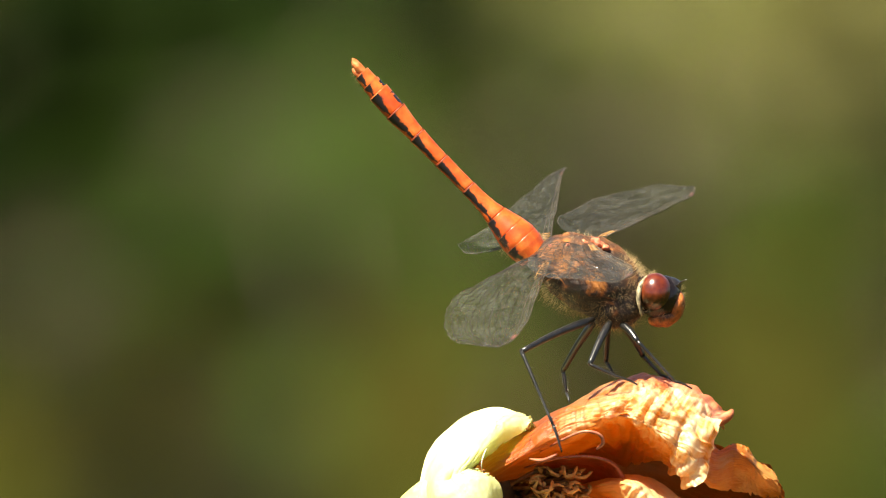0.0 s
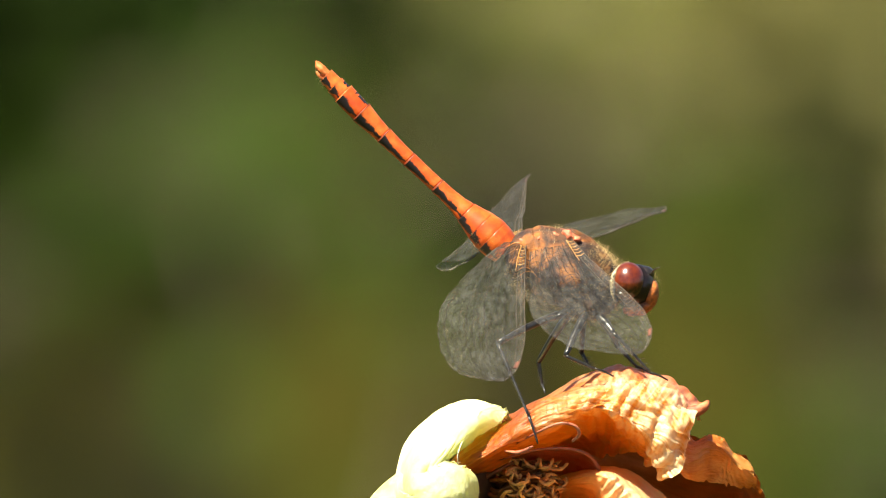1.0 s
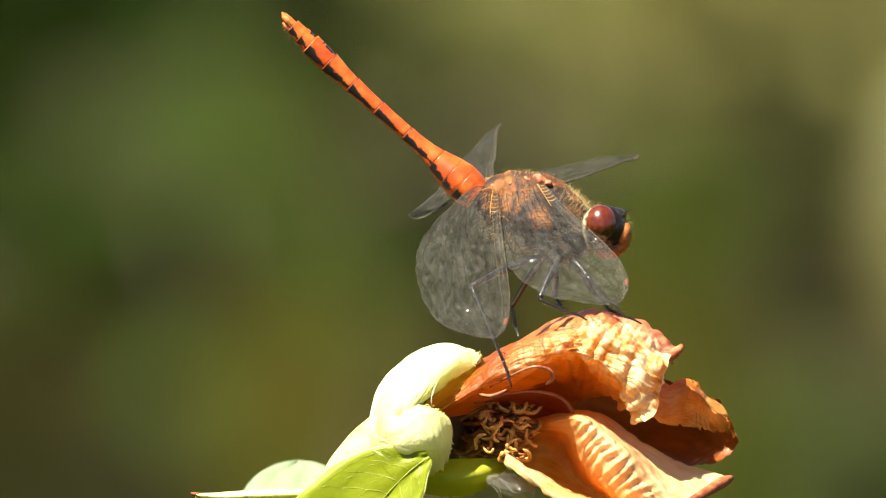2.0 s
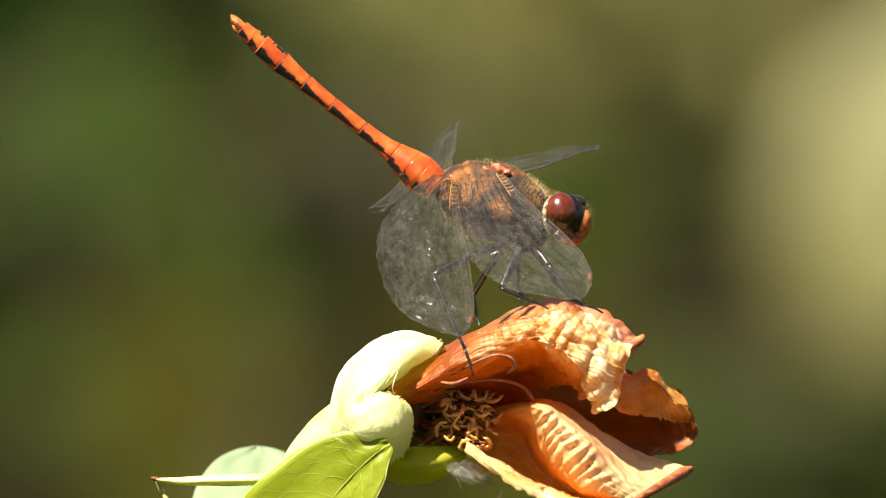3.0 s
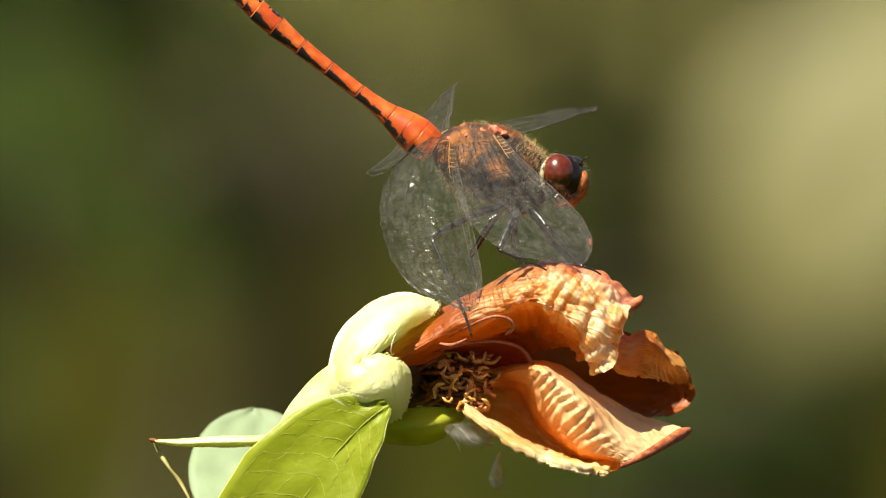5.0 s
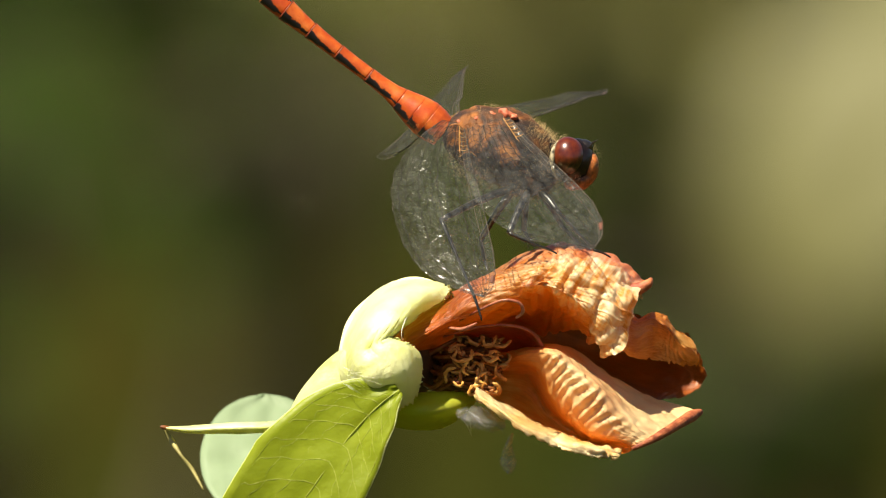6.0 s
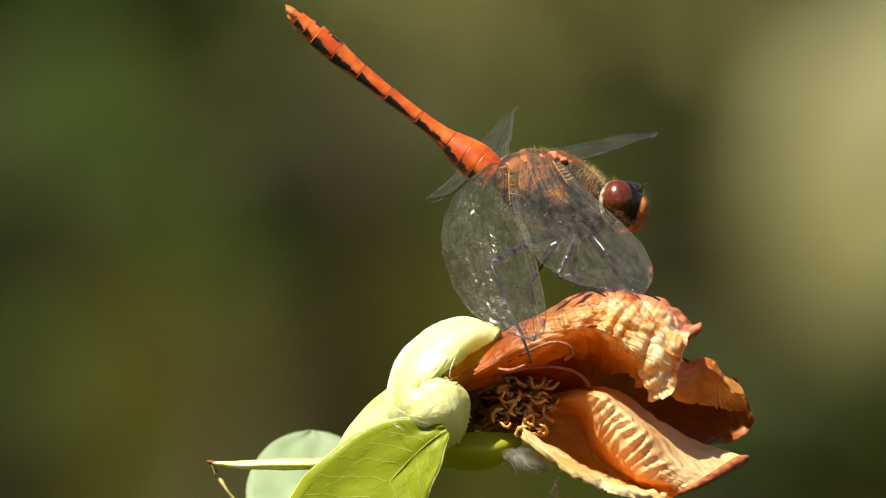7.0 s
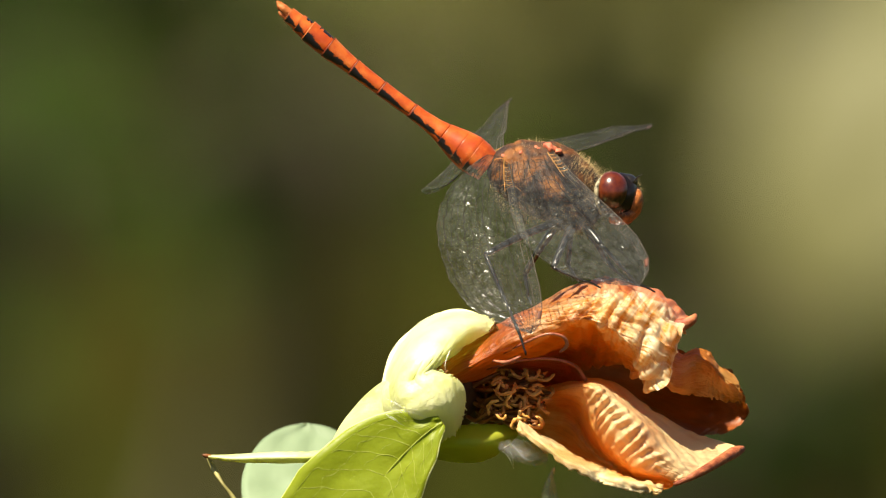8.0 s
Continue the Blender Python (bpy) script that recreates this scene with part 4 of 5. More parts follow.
def build_thorax():
    axis = turned(22)
    c = on(978, 336, 0)
    rad = (0.0052, 0.0030, 0.0036)
    bm = bmesh.new()
    ball(bm, c, rad, axis, 40, 28)
    ball(bm, on(1022, 372, 0), (0.0030, 0.0024, 0.0028), turned(30), 28, 20)
    ball(bm, on(912, 314, 0), (0.0022, 0.0023, 0.0024), turned(30), 24, 18)
    for v in bm.verts:
        v.co += v.normal * (0.00034 * noise.noise(v.co * 520) + 0.00012 * noise.noise(v.co * 1500))
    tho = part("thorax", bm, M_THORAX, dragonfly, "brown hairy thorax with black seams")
    hairs("hair", c, rad, axis, 1300, 0.0005, tho, 2, lambda d: True)
    hairs("hair", on(1022, 372, 0), (0.0030, 0.0024, 0.0028), turned(30), 1500, 0.0011, tho, 3, lambda d: d.z < 0.3)
    hairs("hair", on(940, 350, 0), (0.0034, 0.0026, 0.0026), turned(35), 700, 0.0010, tho, 21, lambda d: d.z < -0.2)
    hairs("hair", on(1018, 352, 0), (0.0032, 0.0026, 0.0032), turned(30), 1900, 0.0007, tho, 9, lambda d: d.x > -0.4 and d.z > -0.3)
    # red wing joints on the back
    rng = random.Random(12)
    for u, v, w in ((908, 290, 1.6), (930, 282, 1.9), (960, 274, 1.5), (982, 272, 1.5), (996, 278, 1.9), (918, 284, 0.4), (970, 266, 0.2)):
        bm = bmesh.new()
        ball(bm, on(u, v + 5, w - 0.2), (rng.uniform(0.0003, 0.0006) * (1.7 if u in (908, 982) else 1), 0.0005, rng.uniform(0.0002, 0.0003) * (1.5 if u in (908, 982) else 1)), turned(rng.uniform(10, 40)), 18, 12)
        for vert in bm.verts:
            vert.co += vert.normal * 0.00024 * noise.noise(vert.co * 2600)
        part("wing_joint", bm, M_RED, tho, "red wing joint")
    # amber tendons round the hind wing's root
    for i in range(6):
        u, v = 886 + 4.5 * i + rng.uniform(-3, 3), 296 + 11 * i + rng.uniform(-4, 4)
        tube_part("tendon", [on(u - 10, v + 6, 2.2), on(u + 2, v - 2, 2.7), on(u + 14, v + rng.uniform(-2, 5), 2.9), on(u + 24, v + 10, 2.8)], [0.00002, 0.00006, 0.00005, 0.00002], M_TENDON, tho, "", 10, 6)
    # neck
    bm = bmesh.new()
    tube(bm, spline([on(1046, 345, 0), on(1062, 348, 0), on(1080, 352, 0)], 8), list(np.linspace(0.0016, 0.001, 8)), 12)
    part("neck", bm, M_BLACK, tho)
    return tho


def build_head():
    o = on(1104, 362, 0)
    bm = bmesh.new()
    ball(bm, Vector((0, 0, 0)), (0.0018, 0.0022, 0.0022), turned(15), 28, 20)
    head = part("head", bm, M_HEAD, dragonfly, "head with large red-brown compound eyes")
    head.location = o
    rel = lambda u, v, w: on(u, v, w) - o
    for sgn in (1, -1):
        bm = bmesh.new()
        ball(bm, rel(1093, 353, 1.2 * sgn), (0.00155, 0.0016, 0.00182), turned(-6), 40, 30)
        part("eye", bm, M_EYE, head, "glossy red-brown compound eye")
    bm = bmesh.new()
    ball(bm, rel(1131, 373, 0), (0.0008, 0.0014, 0.0015), turned(8), 24, 16)
    for v in bm.verts:
        v.co += v.normal * 0.0002 * noise.noise(v.co * 1200)
    part("frons", bm, M_FACE, head, "orange-red face")
    bm = bmesh.new()
    ball(bm, rel(1112, 396, 0), (0.0015, 0.0013, 0.0009), turned(-14), 24, 16)
    for v in bm.verts:
        v.co += v.normal * 0.00015 * noise.noise(v.co * 1500)
    part("mouth", bm, M_FACE, head, "orange mouthparts")
    bm = bmesh.new()
    ball(bm, rel(1121, 336, 0), (0.0009, 0.0012, 0.0007), turned(10), 18, 12)
    part("vertex", bm, M_BLACK, head, "black bump between the eyes")
    for sgn in (1, -1):
        bm = bmesh.new()
        tube(bm, spline([rel(1128, 342, 0.7 * sgn), rel(1136, 330, 1.1 * sgn), rel(1146, 324, 1.4 * sgn)], 8), list(np.linspace(0.00014, 0.00004, 8)), 6)
        part("antenna", bm, M_BLACK, head)
    hairs("hair", Vector((0, 0, 0)), (0.0022, 0.0024, 0.0024), turned(0), 420, 0.0008, head, 4, lambda d: d.x < -0.3 or d.z < -0.6 or d.x > 0.8)
    for sgn in (1, -1):
        bm = bmesh.new()
        tube(bm, spline([rel(1076, 326, 1.4 * sgn), rel(1066, 344, 1.9 * sgn), rel(1065, 368, 2.0 * sgn), rel(1074, 396, 1.5 * sgn)], 14), list(np.interp(np.linspace(0, 1, 14), [0, 0.5, 1], [0.00012, 0.00028, 0.00012])), 8)
        part("eye_rim", bm, M_PALE, head, "pale yellow rim behind the eye")
    return head


# length from the base, radius across; units of K metres
RINGS = [0, 34, 60, 93, 160, 224, 283, 337, 380, 400]


def build_abdomen():
    """Ten segments along the body's line; the first carries the others."""
    base = on(872, 313, 0)
    line = (on(530, 31, 0) - on(872, 313, 0)).normalized()
    side = AY
    top = line.cross(side).normalized()
    if top.z < 0:
        top = -top
    # a slight sag in the line
    centre = lambda x: line * x * 1.055 * K + top * 0.00018 * (-math.sin(math.pi * x / 430) + 0.5 * math.sin(2 * math.pi * x / 430))
    first = None
    ends = RINGS[1:] + [422]
    radius = lambda x: np.interp(x, [0, 20, 40, 62, 86, 110, 140, 206, 272, 325, 350, 378, 405, 428], [28, 33, 34, 30, 23, 17, 14.2, 13.8, 15.4, 19.2, 21, 19.4, 16, 13]) * K
    for i, x0 in enumerate(RINGS):
        x1 = ends[i]
        bm = bmesh.new()
        uvl = bm.loops.layers.uv.new("UVMap")
        n, sides = 24, 32
        rows = []
        for a in range(n + 1):
            t = a / n
            x = x0 + (x1 - x0) * t
            flare = 0.0 if i < 3 else 0.03 if i == 3 else 0.06 if i < 6 else 0.11
            lip = 1.0 - flare * 0.55 + flare * t ** 2 + (0.006 if i < 3 else 0.022) * math.exp(-((1 - t) / 0.05) ** 2) - (0.008 if i < 3 else 0.035) * math.exp(-(t / 0.05) ** 2)
            r = radius(x) * lip
            row = []
            for k in range(sides):
                g = 2 * math.pi * k / sides
                # a keel on the back, flattened belly
                rr = r * (1 + 0.08 * max(0, math.cos(g)) ** 6 - 0.08 * max(0, -math.cos(g)))
                row.append(bm.verts.new(centre(x) + top * rr * math.cos(g) + side * rr * 0.92 * math.sin(g)))
            rows.append(row)
        for a in range(n):
            for k in range(sides):
                f = bm.faces.new((rows[a][k], rows[a][(k + 1) % sides], rows[a + 1][(k + 1) % sides], rows[a + 1][k]))
                mid = 2 * math.pi * (k + 0.5) / sides
                saddle = i in (7, 8) and math.cos(mid) > 0.87 + 0.25 * noise.noise(Vector((a * 0.2, k * 0.7, i))) and a < 16
                f.material_index = 1 if a == n - 1 and i > 2 else 2 if saddle else 0
                for lp, (x, y) in zip(f.loops, ((a, k), (a, k + 1), (a + 1, k + 1), (a + 1, k))):
                    lp[uvl].uv = (x / n, 0.5 + (y / sides - 0.5) * (1.3 if i < 3 else 1.0))
        bm.faces.new(rows[0])
        bm.faces.new(rows[-1])
        bmesh.ops.recalc_face_normals(bm, faces=bm.faces)
        if first is None:
            first = part("abdomen", bm, [M_ABDOMEN, M_JOINT], dragonfly, "slender scarlet abdomen with black flank marks")
            first.location = base
        else:
            part("segment", bm, [M_ABDOMEN, M_RIM if i > 6 else M_JOINT, M_BLACK], first)
    for s, ln in ((0.22, 31), (-0.22, 29)):
        bm = bmesh.new()
        p = centre(422)
        tube(bm, spline([p + side * s * 0.001 + top * 0.0002, p + line * ln * 0.5 * K + side * s * 0.0011 + top * 0.0002, p + line * ln * K + side * s * 0.0006 + top * 0.00035], 10), list(np.interp(np.linspace(0, 1, 10), [0, 0.4, 0.75, 1], [0.00036, 0.00046, 0.00034, 0.00008])), 8)
        for vert in bm.verts:
            vert.co += 0.00014 * noise.noise_vector(vert.co * 3000)
        part("appendage", bm, M_RIM, first, "orange tail appendage")
    bm = bmesh.new()
    p = centre(422)
    tube(bm, spline([p - top * 0.0002, p + line * 9 * K - top * 0.00035, p + line * 17 * K - top * 0.0003], 8), list(np.linspace(0.00036, 0.0001, 8)), 8)
    part("appendage", bm, M_RIM, first, "orange tail appendage")
    hairs("hair", centre(40), (0.0018, 0.0016, 0.0018), turned(0), 160, 0.0008, first, 6, lambda d: d.z < 0.1)
    hairs("hair", centre(420), (0.0007, 0.0007, 0.0007), turned(0), 90, 0.0007, first, 14, lambda d: d.x < 0.1)
    return first


def wing_outline(kind, x):
    """Leading and trailing edge of a wing at x of its span (both as parts of the span)."""
    xs = [0, 0.2, 0.4, 0.6, 0.75, 0.88, 0.96, 1.0]
    if kind == "broad":
        lead = np.interp(x, xs, [0, 0.0, 0.0, -0.004, -0.008, -0.006, 0.0, 0.006])
        trail = np.interp(x, [0, 0.04, 0.13, 0.25, 0.38, 0.52, 0.66, 0.8, 0.9, 0.96, 1.0], [0.22, 0.33, 0.355, 0.31, 0.240, 0.175, 0.13, 0.09, 0.055, 0.028, 0.004])
    elif kind == "hind":
        lead = np.interp(x, xs, [0, 0.005, 0.015, 0.025, 0.03, 0.022, 0.0, -0.035])
        trail = np.interp(x, [0, 0.05, 0.13, 0.25, 0.38, 0.52, 0.66, 0.8, 0.9, 0.96, 1.0], [0.08, 0.15, 0.225, 0.285, 0.315, 0.318, 0.300, 0.255, 0.18, 0.115, 0.04])
    elif kind == "slender":
        lead = np.interp(x, xs, [0, 0.005, 0.012, 0.02, 0.024, 0.018, 0.0, -0.02])
        trail = np.interp(x, [0, 0.06, 0.15, 0.3, 0.45, 0.6, 0.75, 0.87, 0.95, 1.0], [0.16, 0.205, 0.23, 0.235, 0.225, 0.20, 0.165, 0.125, 0.085, 0.03])
    else:
        lead = np.interp(x, xs, [0, 0.01, 0.03, 0.05, 0.058, 0.045, 0.012, -0.04])
        trail = np.interp(x, [0, 0.06, 0.15, 0.3, 0.45, 0.6, 0.75, 0.87, 0.95, 1.0], [0.12, 0.16, 0.21, 0.265, 0.29, 0.28, 0.232, 0.165, 0.105, 0.04])
    return -float(lead), float(trail)


def build_wing(name, kind, span, seed, label):
    """A wing in its own plane: x along the span, y from the leading to the trailing edge."""
    rng = random.Random(seed)
    L = span * K
    lift = lambda x, c: L * (0.010 * math.sin(c * 26 + seed) * (1 - 0.5 * x) + 0.012 * noise.noise(Vector((x * 5, c * 9, seed))) + 0.05 * (c - 0.15) * x)
    sweep = 0.13 if kind == "fore" else 0.0

    def place(x, c, dz=0.0):
        a, b = wing_outline(kind, x)
        y = a + (b - a) * c
        if c > 0.97 and x < 0.97:
            y += 0.008 * noise.noise(Vector((x * 26, seed, 0)))
        return Vector(((x - sweep * (1 - x) ** 2 * c) * L, y * L, lift(x, y) + dz))
    # knots of the net of veins, in staggered rows behind the leading strip
    rows = 12 if kind in ("hind", "broad") else 9
    cols = 36
    cs = [0.0, 0.10] + [0.10 + 0.9 * (k / rows) ** 1.05 for k in range(1, rows + 1)]
    knots = {}
    for k, c in enumerate(cs):
        for i in range(cols + 1):
            x = 0.0 if i == 0 else min(1.0, (i + (0.5 if k % 2 else 0)) / cols)
            if 0 < x < 1:
                x += rng.uniform(-0.009, 0.009)
            cc = c + rng.uniform(-0.018, 0.018) if 1 < k < rows + 1 else c
            knots[k, i] = place(x, cc)
    # the skin: every cell between the veins bulges a little its own way
    bm = bmesh.new()
    corner = {q: bm.verts.new(p + Vector((0, 0, rng.gauss(0, 0.000008)))) for q, p in knots.items()}
    for k in range(rows + 1):
        for i in range(cols):
            ring = [knots[k, i], knots[k, i + 1], knots[k + 1, i + 1], knots[k + 1, i]]
            if (ring[1] - ring[0]).length + (ring[2] - ring[3]).length < 1e-6:
                continue
            vs = [corner[q] for q in ((k, i), (k, i + 1), (k + 1, i + 1), (k + 1, i))]
            mid = bm.verts.new(sum(ring, Vector()) / 4 + Vector((rng.gauss(0, 0.00008), rng.gauss(0, 0.00008), rng.choice((-1, 1)) * rng.uniform(0.0, 0.000085 if kind == "fore" else 0.00006))))
            for q in range(4):
                if (vs[q].co - vs[(q + 1) % 4].co).length > 1e-7:
                    bm.faces.new((vs[q], vs[(q + 1) % 4], mid))
    wing = part(name, bm, M_WING, dragonfly, label, False)
    # leading edge and long veins
    for c, r, m, end in ((0.0, 0.000045, M_COSTA, 1.0), (0.045, 0.000028, M_COSTA, 0.62), (0.10, 0.000034, M_COSTA, 0.97)):
        bm = bmesh.new()
        tube(bm, [place(x, c) for x in np.linspace(0.0, end, 40)], r, 6)
        part("leading_vein" if c == 0 else "long_vein", bm, m, wing)
    bm = bmesh.new()
    tube(bm, [place(x, 1.0) for x in np.linspace(0.02, 1.0, 60)], 0.000018, 5)
    part("trailing_edge", bm, M_EDGE, wing)
    bm = bmesh.new()
    rad = 0.000024 if kind in ("fore", "hind") else 0.000014

    def rib(a, b, r):
        d = (b - a)
        if d.length < 1e-6:
            return
        d.normalize()
        s = d.cross(Vector((0, 0, 1))).normalized() * r
        n = Vector((0, 0, r))
        lo = [bm.verts.new(a + q) for q in (s, n, -s, -n)]
        hi = [bm.verts.new(b + q) for q in (s, n, -s, -n)]
        for q in range(4):
            bm.faces.new((lo[q], lo[(q + 1) % 4], hi[(q + 1) % 4], hi[q]))
    for (k, i), p in knots.items():
        if k > 1 and (k, i + 1) in knots:
            rib(p, knots[k, i + 1], rad * (1.5 if k % 3 == 0 else 1.0))
        if k > 0 and (k + 1, i) in knots:
            rib(p, knots[k + 1, i], rad)
    tagged(part("vein_net", bm, M_WING_VEIN, wing), kind="stuff")
    # cross veins along the leading edge, and the amber root
    bm = bmesh.new()
    for i in range(3, 40):
        x = i / 41
        tube(bm, [place(x, 0.0), place(x + 0.004, 0.10)], rad * 1.1, 4)
    tagged(part("edge_net", bm, M_COSTA, wing), kind="stuff")
    for i in range(6):
        x = 0.03 + 0.024 * i
        bm = bmesh.new()
        tube(bm, [place(x, 0.01), place(x + 0.006, 0.07), place(x + 0.002, 0.15 if i % 2 else 0.13)], [0.00004, 0.00005, 0.00003], 5)
        part("root_vein", bm, M_AMBER, wing)
    bm = bmesh.new()
    tube(bm, [place(x, 0.14) for x in np.linspace(0.0, 0.19, 16)], list(np.linspace(0.00007, 0.00003, 16)), 5)
    part("root_vein", bm, M_AMBER, wing)
    # the coloured spot near the tip
    bm = bmesh.new()
    q = [[bm.verts.new(place(x, c, dz)) for x in np.linspace(0.88, 0.92, 6)] for c, dz in ((0.0, 0.00006), (0.08, 0.00006), (0.08, -0.00006), (0.0, -0.00006))]
    for a in range(4):
        for i in range(5):
            bm.faces.new((q[a][i], q[a][i + 1], q[(a + 1) % 4][i + 1], q[(a + 1) % 4][i]))
    part("wing_spot", bm, M_STIGMA, wing, "dark red wing spot")
    return wing


def build_leg(points, label, thick=1.0):
    """coxa, knee, ankle and claw as u, v, w; femur carries tibia and foot."""
    p = [on(*q) for q in points]
    bm = bmesh.new()
    tube(bm, spline([p[0], p[0].lerp(p[1], 0.5) + Vector((0, 0, 0.0002)), p[1]], 12), list(np.interp(np.linspace(0, 1, 12), [0, 0.15, 0.8, 1], [0.00026, 0.0004, 0.0003, 0.00026]) * thick), 10)
    leg = part("leg", bm, M_LEG, dragonfly, label)
    bm = bmesh.new()
    tube(bm, spline([p[1], p[1].lerp(p[2], 0.5), p[2]], 12), list(np.linspace(0.00020, 0.00012, 12) * thick), 8)
    part("tibia", bm, M_LEG, leg)
    bm = bmesh.new()
    rng = random.Random(int(points[1][0]))
    d = (p[2] - p[1]).normalized()
    for i in range(14):
        a = p[1].lerp(p[2], 0.15 + 0.8 * i / 14)
        s = d.cross(Vector((rng.uniform(-0.4, 0.4), 1 if i % 2 else -0.2, rng.uniform(-0.5, 0.5)))).normalized()
        tube(bm, [a, a + s * 0.0006 + d * 0.0004], [0.00004, 0.00001], 4)
    tagged(part("bristles", bm, M_LEG, leg), kind="stuff")
    bm = bmesh.new()
    tube(bm, spline([p[2], p[2].lerp(p[3], 0.5) + Vector((0, 0, 0.0001)), p[3]], 8), list(np.linspace(0.00014, 0.00008, 8) * thick), 7)
    part("foot", bm, M_LEG, leg)
    return leg


thorax = build_thorax()
head = build_head()
abdomen = build_abdomen()
WINGS = {
    "near_fore": build_wing("fore_wing", "fore", 480, 1, "clear crumpled fore wing with a red spot"),
    "near_hind": build_wing("hind_wing", "hind", 470, 2, "broad clear hind wing with a ragged edge"),
    "far_fore": build_wing("fore_wing", "slender", 480, 3, "clear crumpled fore wing with a red spot"),
    "far_hind": build_wing("hind_wing", "broad", 470, 4, "broad clear hind wing with a ragged edge"),
}
LEGS = [
    build_leg([(993, 409, 1.5), (868, 466, 7.5), (924, 596, 10.2), (940, 644, 10.8)], "thin black hind leg"),
    build_leg([(993, 415, -1.5), (938, 500, -5), (944, 540, -5), (950, 556, -4)], "thin black hind leg"),
    build_leg([(1023, 414, 1.5), (988, 489, 5), (1040, 512, 5), (1072, 525, 4)], "thin black middle leg"),
    build_leg([(1018, 414, -1.5), (1014, 484, -4), (1030, 510, -3.5), (1056, 520, -3)], "thin black middle leg"),
    build_leg([(1043, 418, 1.2), (1072, 448, 3), (1138, 519, 3), (1168, 532, 2)], "thin black front leg"),
    build_leg([(1048, 422, -1.2), (1080, 474, -3), (1112, 508, -3), (1138, 521, -2.5)], "thin black front leg"),
]

# ---- movement ----
BODY_TURN = [(0, 6.1), (0.4, 6.0), (0.6, 5.2), (1.0, 3.4), (1.5, 2.6), (2.25, 1.4), (3.0, 0.3), (4.0, 0.0), (6.0, -0.2), (7.0, 0.0), (8.0, 0.0)]
TAIL_TURN = [(0, 1.2), (0.5, 1.3), (0.7, 0.4), (1.0, 1.5), (1.5, 1.8), (3.0, -0.3), (4.0, -0.7), (6.0, -0.7), (7.0, -0.6), (8.0, -1.9)]
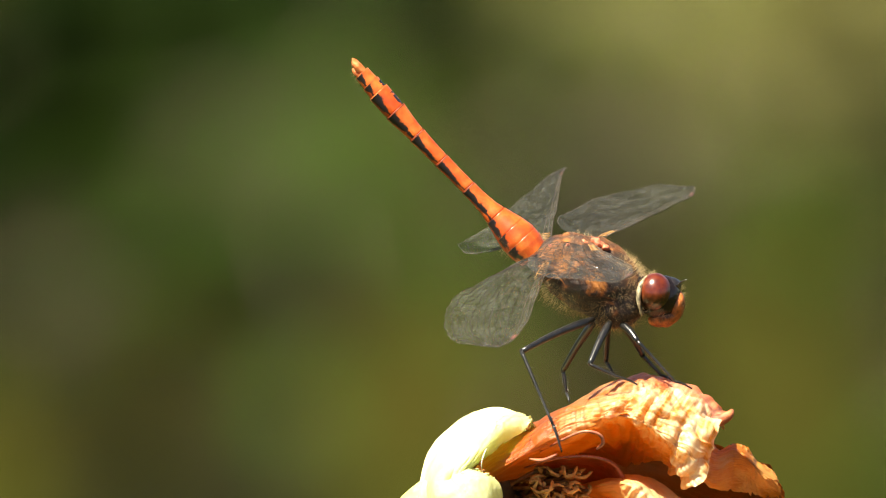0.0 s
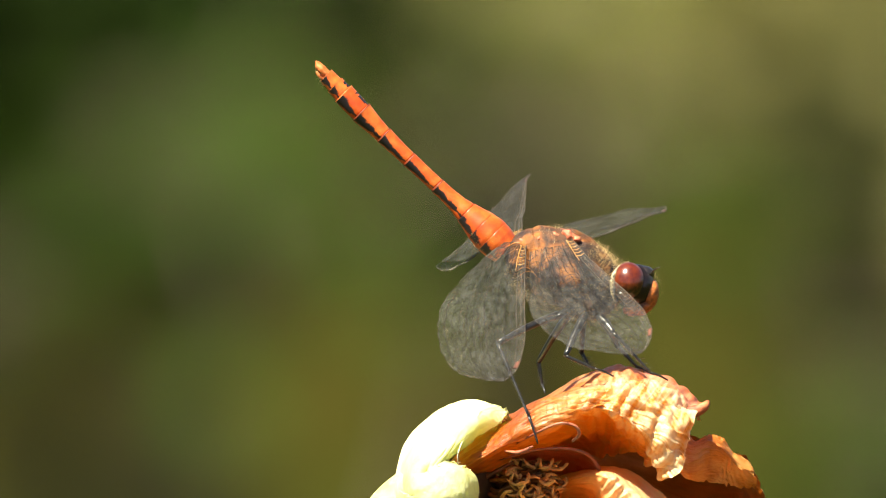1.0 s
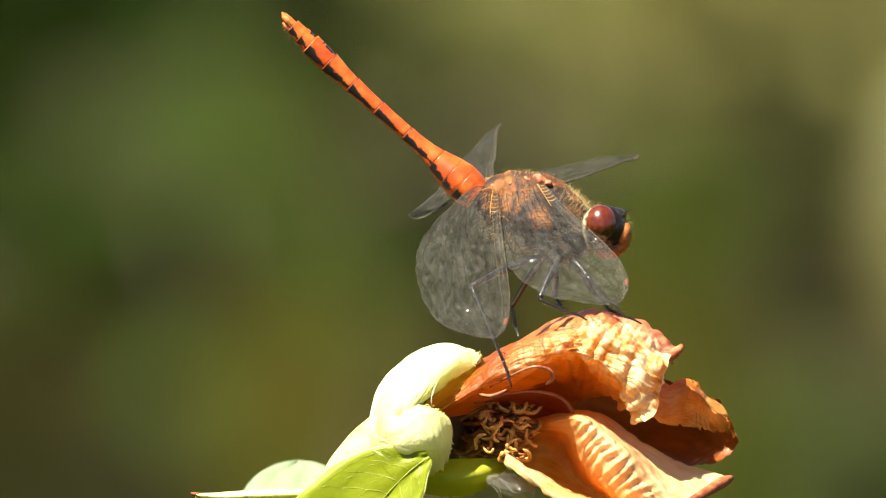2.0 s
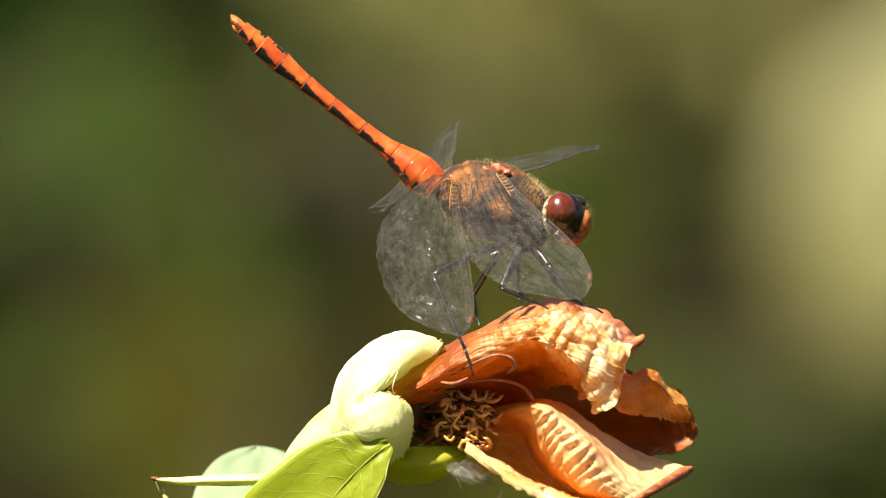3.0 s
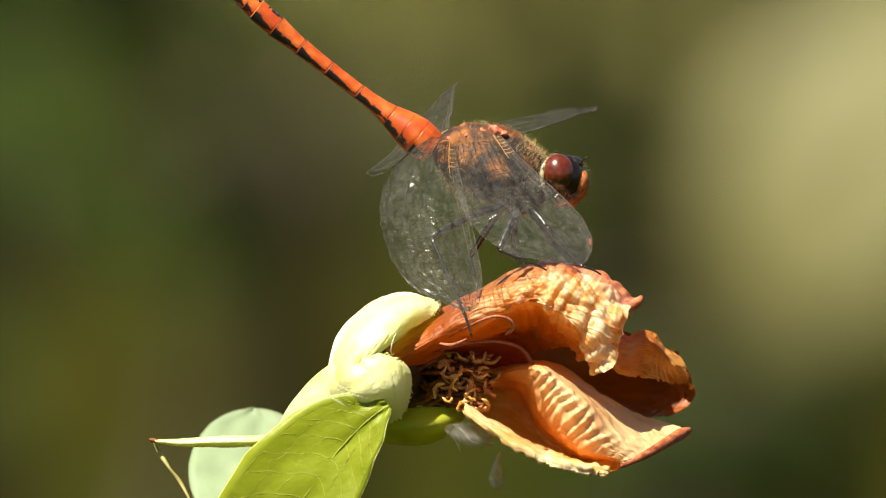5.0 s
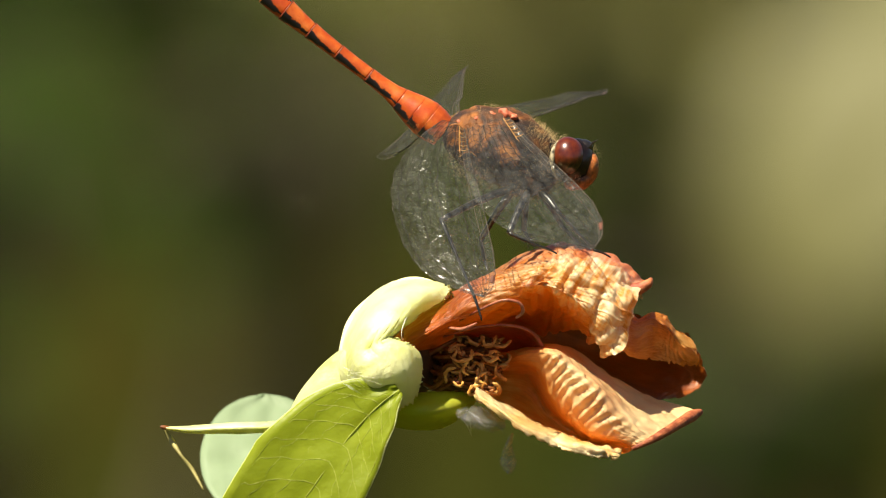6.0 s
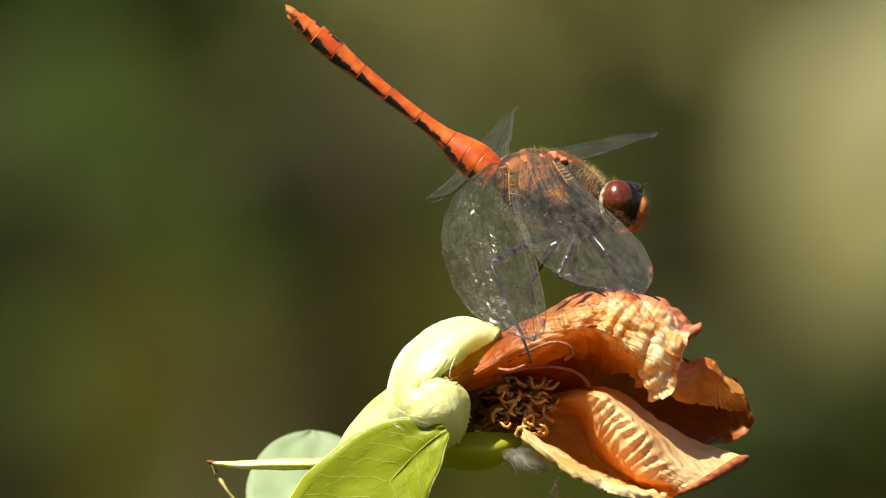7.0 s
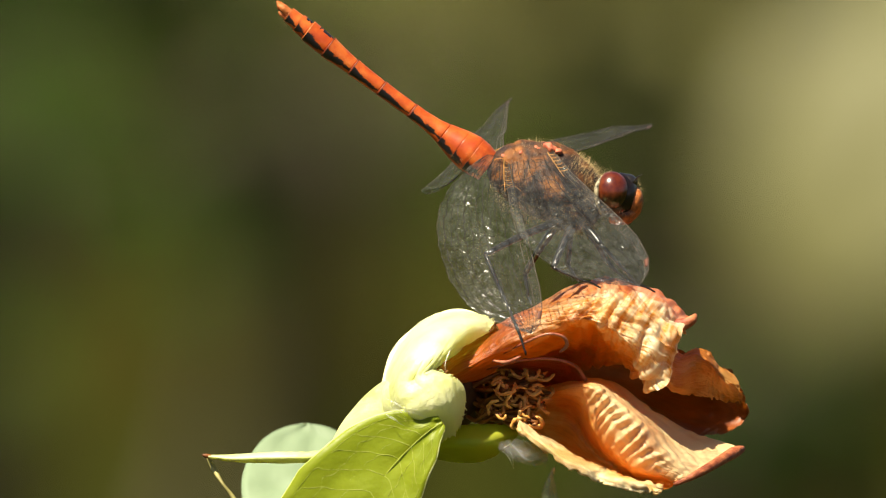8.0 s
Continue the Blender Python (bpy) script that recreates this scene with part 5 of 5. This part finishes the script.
# wing root; then per time: the span's reach across and down, the way of the chord across and down, the hinge's shift and the twist
WING_STATES = {
    "near_fore": ((985, 279, 1.8), 480, 1, [(0, 58, 70, -0.97, 0.07, -10, -4), (0.4, 60, 73, -0.96, 0.1, -10, -4), (0.5, 92, 82, -0.9, 0.36, -4, -3), (0.6, 134, 158, -0.88, 0.40), (0.7, 140, 188, -0.9, 0.42), (1.5, 150, 204, -0.9, 0.42), (3.0, 162, 220, -0.9, 0.42), (8, 170, 232, -0.9, 0.42)]),
    "near_hind": ((907, 292, 1.8), 470, 1, [(0, -72, 156, -0.95, 0.0, -6, 20, 6), (0.4, -70, 158, -0.95, 0.0, -6, 20, 6), (0.5, -66, 178, -0.96, 0.04, -8, 12, 8), (0.6, 4, 248, -0.97, -0.03, -4, 5, 18), (0.7, -14, 240, -0.97, -0.02, 0, 0, 16), (1.0, -18, 244, -0.98, 0, 0, 0, 14), (1.5, 0, 257, -0.98, 0.02, 0, 0, 12), (3.0, 24, 282, -0.99, 0.03), (6.0, 52, 310, -1, 0.05), (8, 56, 312, -1, 0.05)]),
    "far_fore": ((965, 264, -1.8), 480, -1, [(0, 172, -98, -0.95, -0.22, 22, 10), (0.4, 170, -98, -0.95, -0.22, 22, 10), (0.5, 162, -92, -0.95, -0.22, 26, 14), (0.6, 152, -84, -0.98, -0.04, 38, 24), (0.7, 152, -72, -0.99, 0.0, 40, 28), (1.5, 155, -68, -0.99, 0.05, 40, 30), (3.0, 164, -66, -0.99, 0.05, 40, 30), (8, 168, -66, -0.99, 0.05, 40, 30)]),
    "far_hind": ((895, 284, -1.8), 470, -1, [(0, 24, -138, -0.97, 0.16), (0.5, 20, -130, -0.97, 0.18), (0.7, 14, -122, -0.92, 0.40), (1.5, 10, -112, -0.90, 0.46), (3.0, 16, -100, -0.88, 0.50), (8, 17, -101, -0.86, 0.52)]),
}


def value(rows, t):
    return float(np.interp(t, [r[0] for r in rows], [r[1] for r in rows]))


def wing_pose(root, span, near, state, turn):
    """The wing's pose in the body's space from its reach and chord as they lie before the viewer."""
    du, dv, cu, cv, ru, rv, twist = (*state, 0, 0, 0)[:7] if len(state) < 7 else state
    sx, sz = du / span, -dv / span
    sy = -near * math.sqrt(max(0.0, 1 - sx * sx - sz * sz))
    s = Vector((sx, sy, sz))
    c = Vector((cu, 0, -cv))
    c.y = -(c.x * sx + c.z * sz) / sy
    c.normalize()
    c = Matrix.Rotation(radians(twist), 3, s) @ c
    n = s.cross(c)
    m = Matrix((s, c, n)).transposed()
    m = turned(turn).inverted() @ m
    shift = turned(turn).inverted() @ Vector((ru * K, 0, -rv * K))
    return Matrix.Translation(on(*root) + shift) @ m.to_4x4()


# the blossom nods on its stem: seconds, degrees anticlockwise about the legs' hold
NOD = [(0, 1.1), (0.6, 1.2), (1.5, 1.6), (2.25, 1.1), (3.0, 0.7), (4.0, 0.7), (4.6, 0.6), (5.25, 0.9), (6.0, 1.3), (6.5, 1.0), (7.0, 0.1), (7.5, 0.1), (8.0, 0.4)]


def motions():
    hold = Matrix.Translation(at(1080, 600, 0))
    walk(flower, [(t, PLACE @ hold @ turned(-a).to_4x4() @ hold.inverted()) for t, a in NOD])
    times = sorted({r[0] for r in BODY_TURN} | {0.5, 0.7})
    walk(dragonfly, [(t, PLACE @ Matrix.Translation(PIVOT) @ turned(value(BODY_TURN, t)).to_4x4()) for t in times])
    for leg in LEGS:
        walk(leg, [(t, turned(-value(BODY_TURN, t)).to_4x4()) for t in times])
    base = abdomen.location.copy()
    walk(abdomen, [(t, Matrix.Translation(base) @ turned(a).to_4x4()) for t, a in TAIL_TURN])
    for key, (root, span, near, states) in WING_STATES.items():
        walk(WINGS[key], [(t, wing_pose(root, span, near, state, value(BODY_TURN, t))) for t, *state in states])


motions()
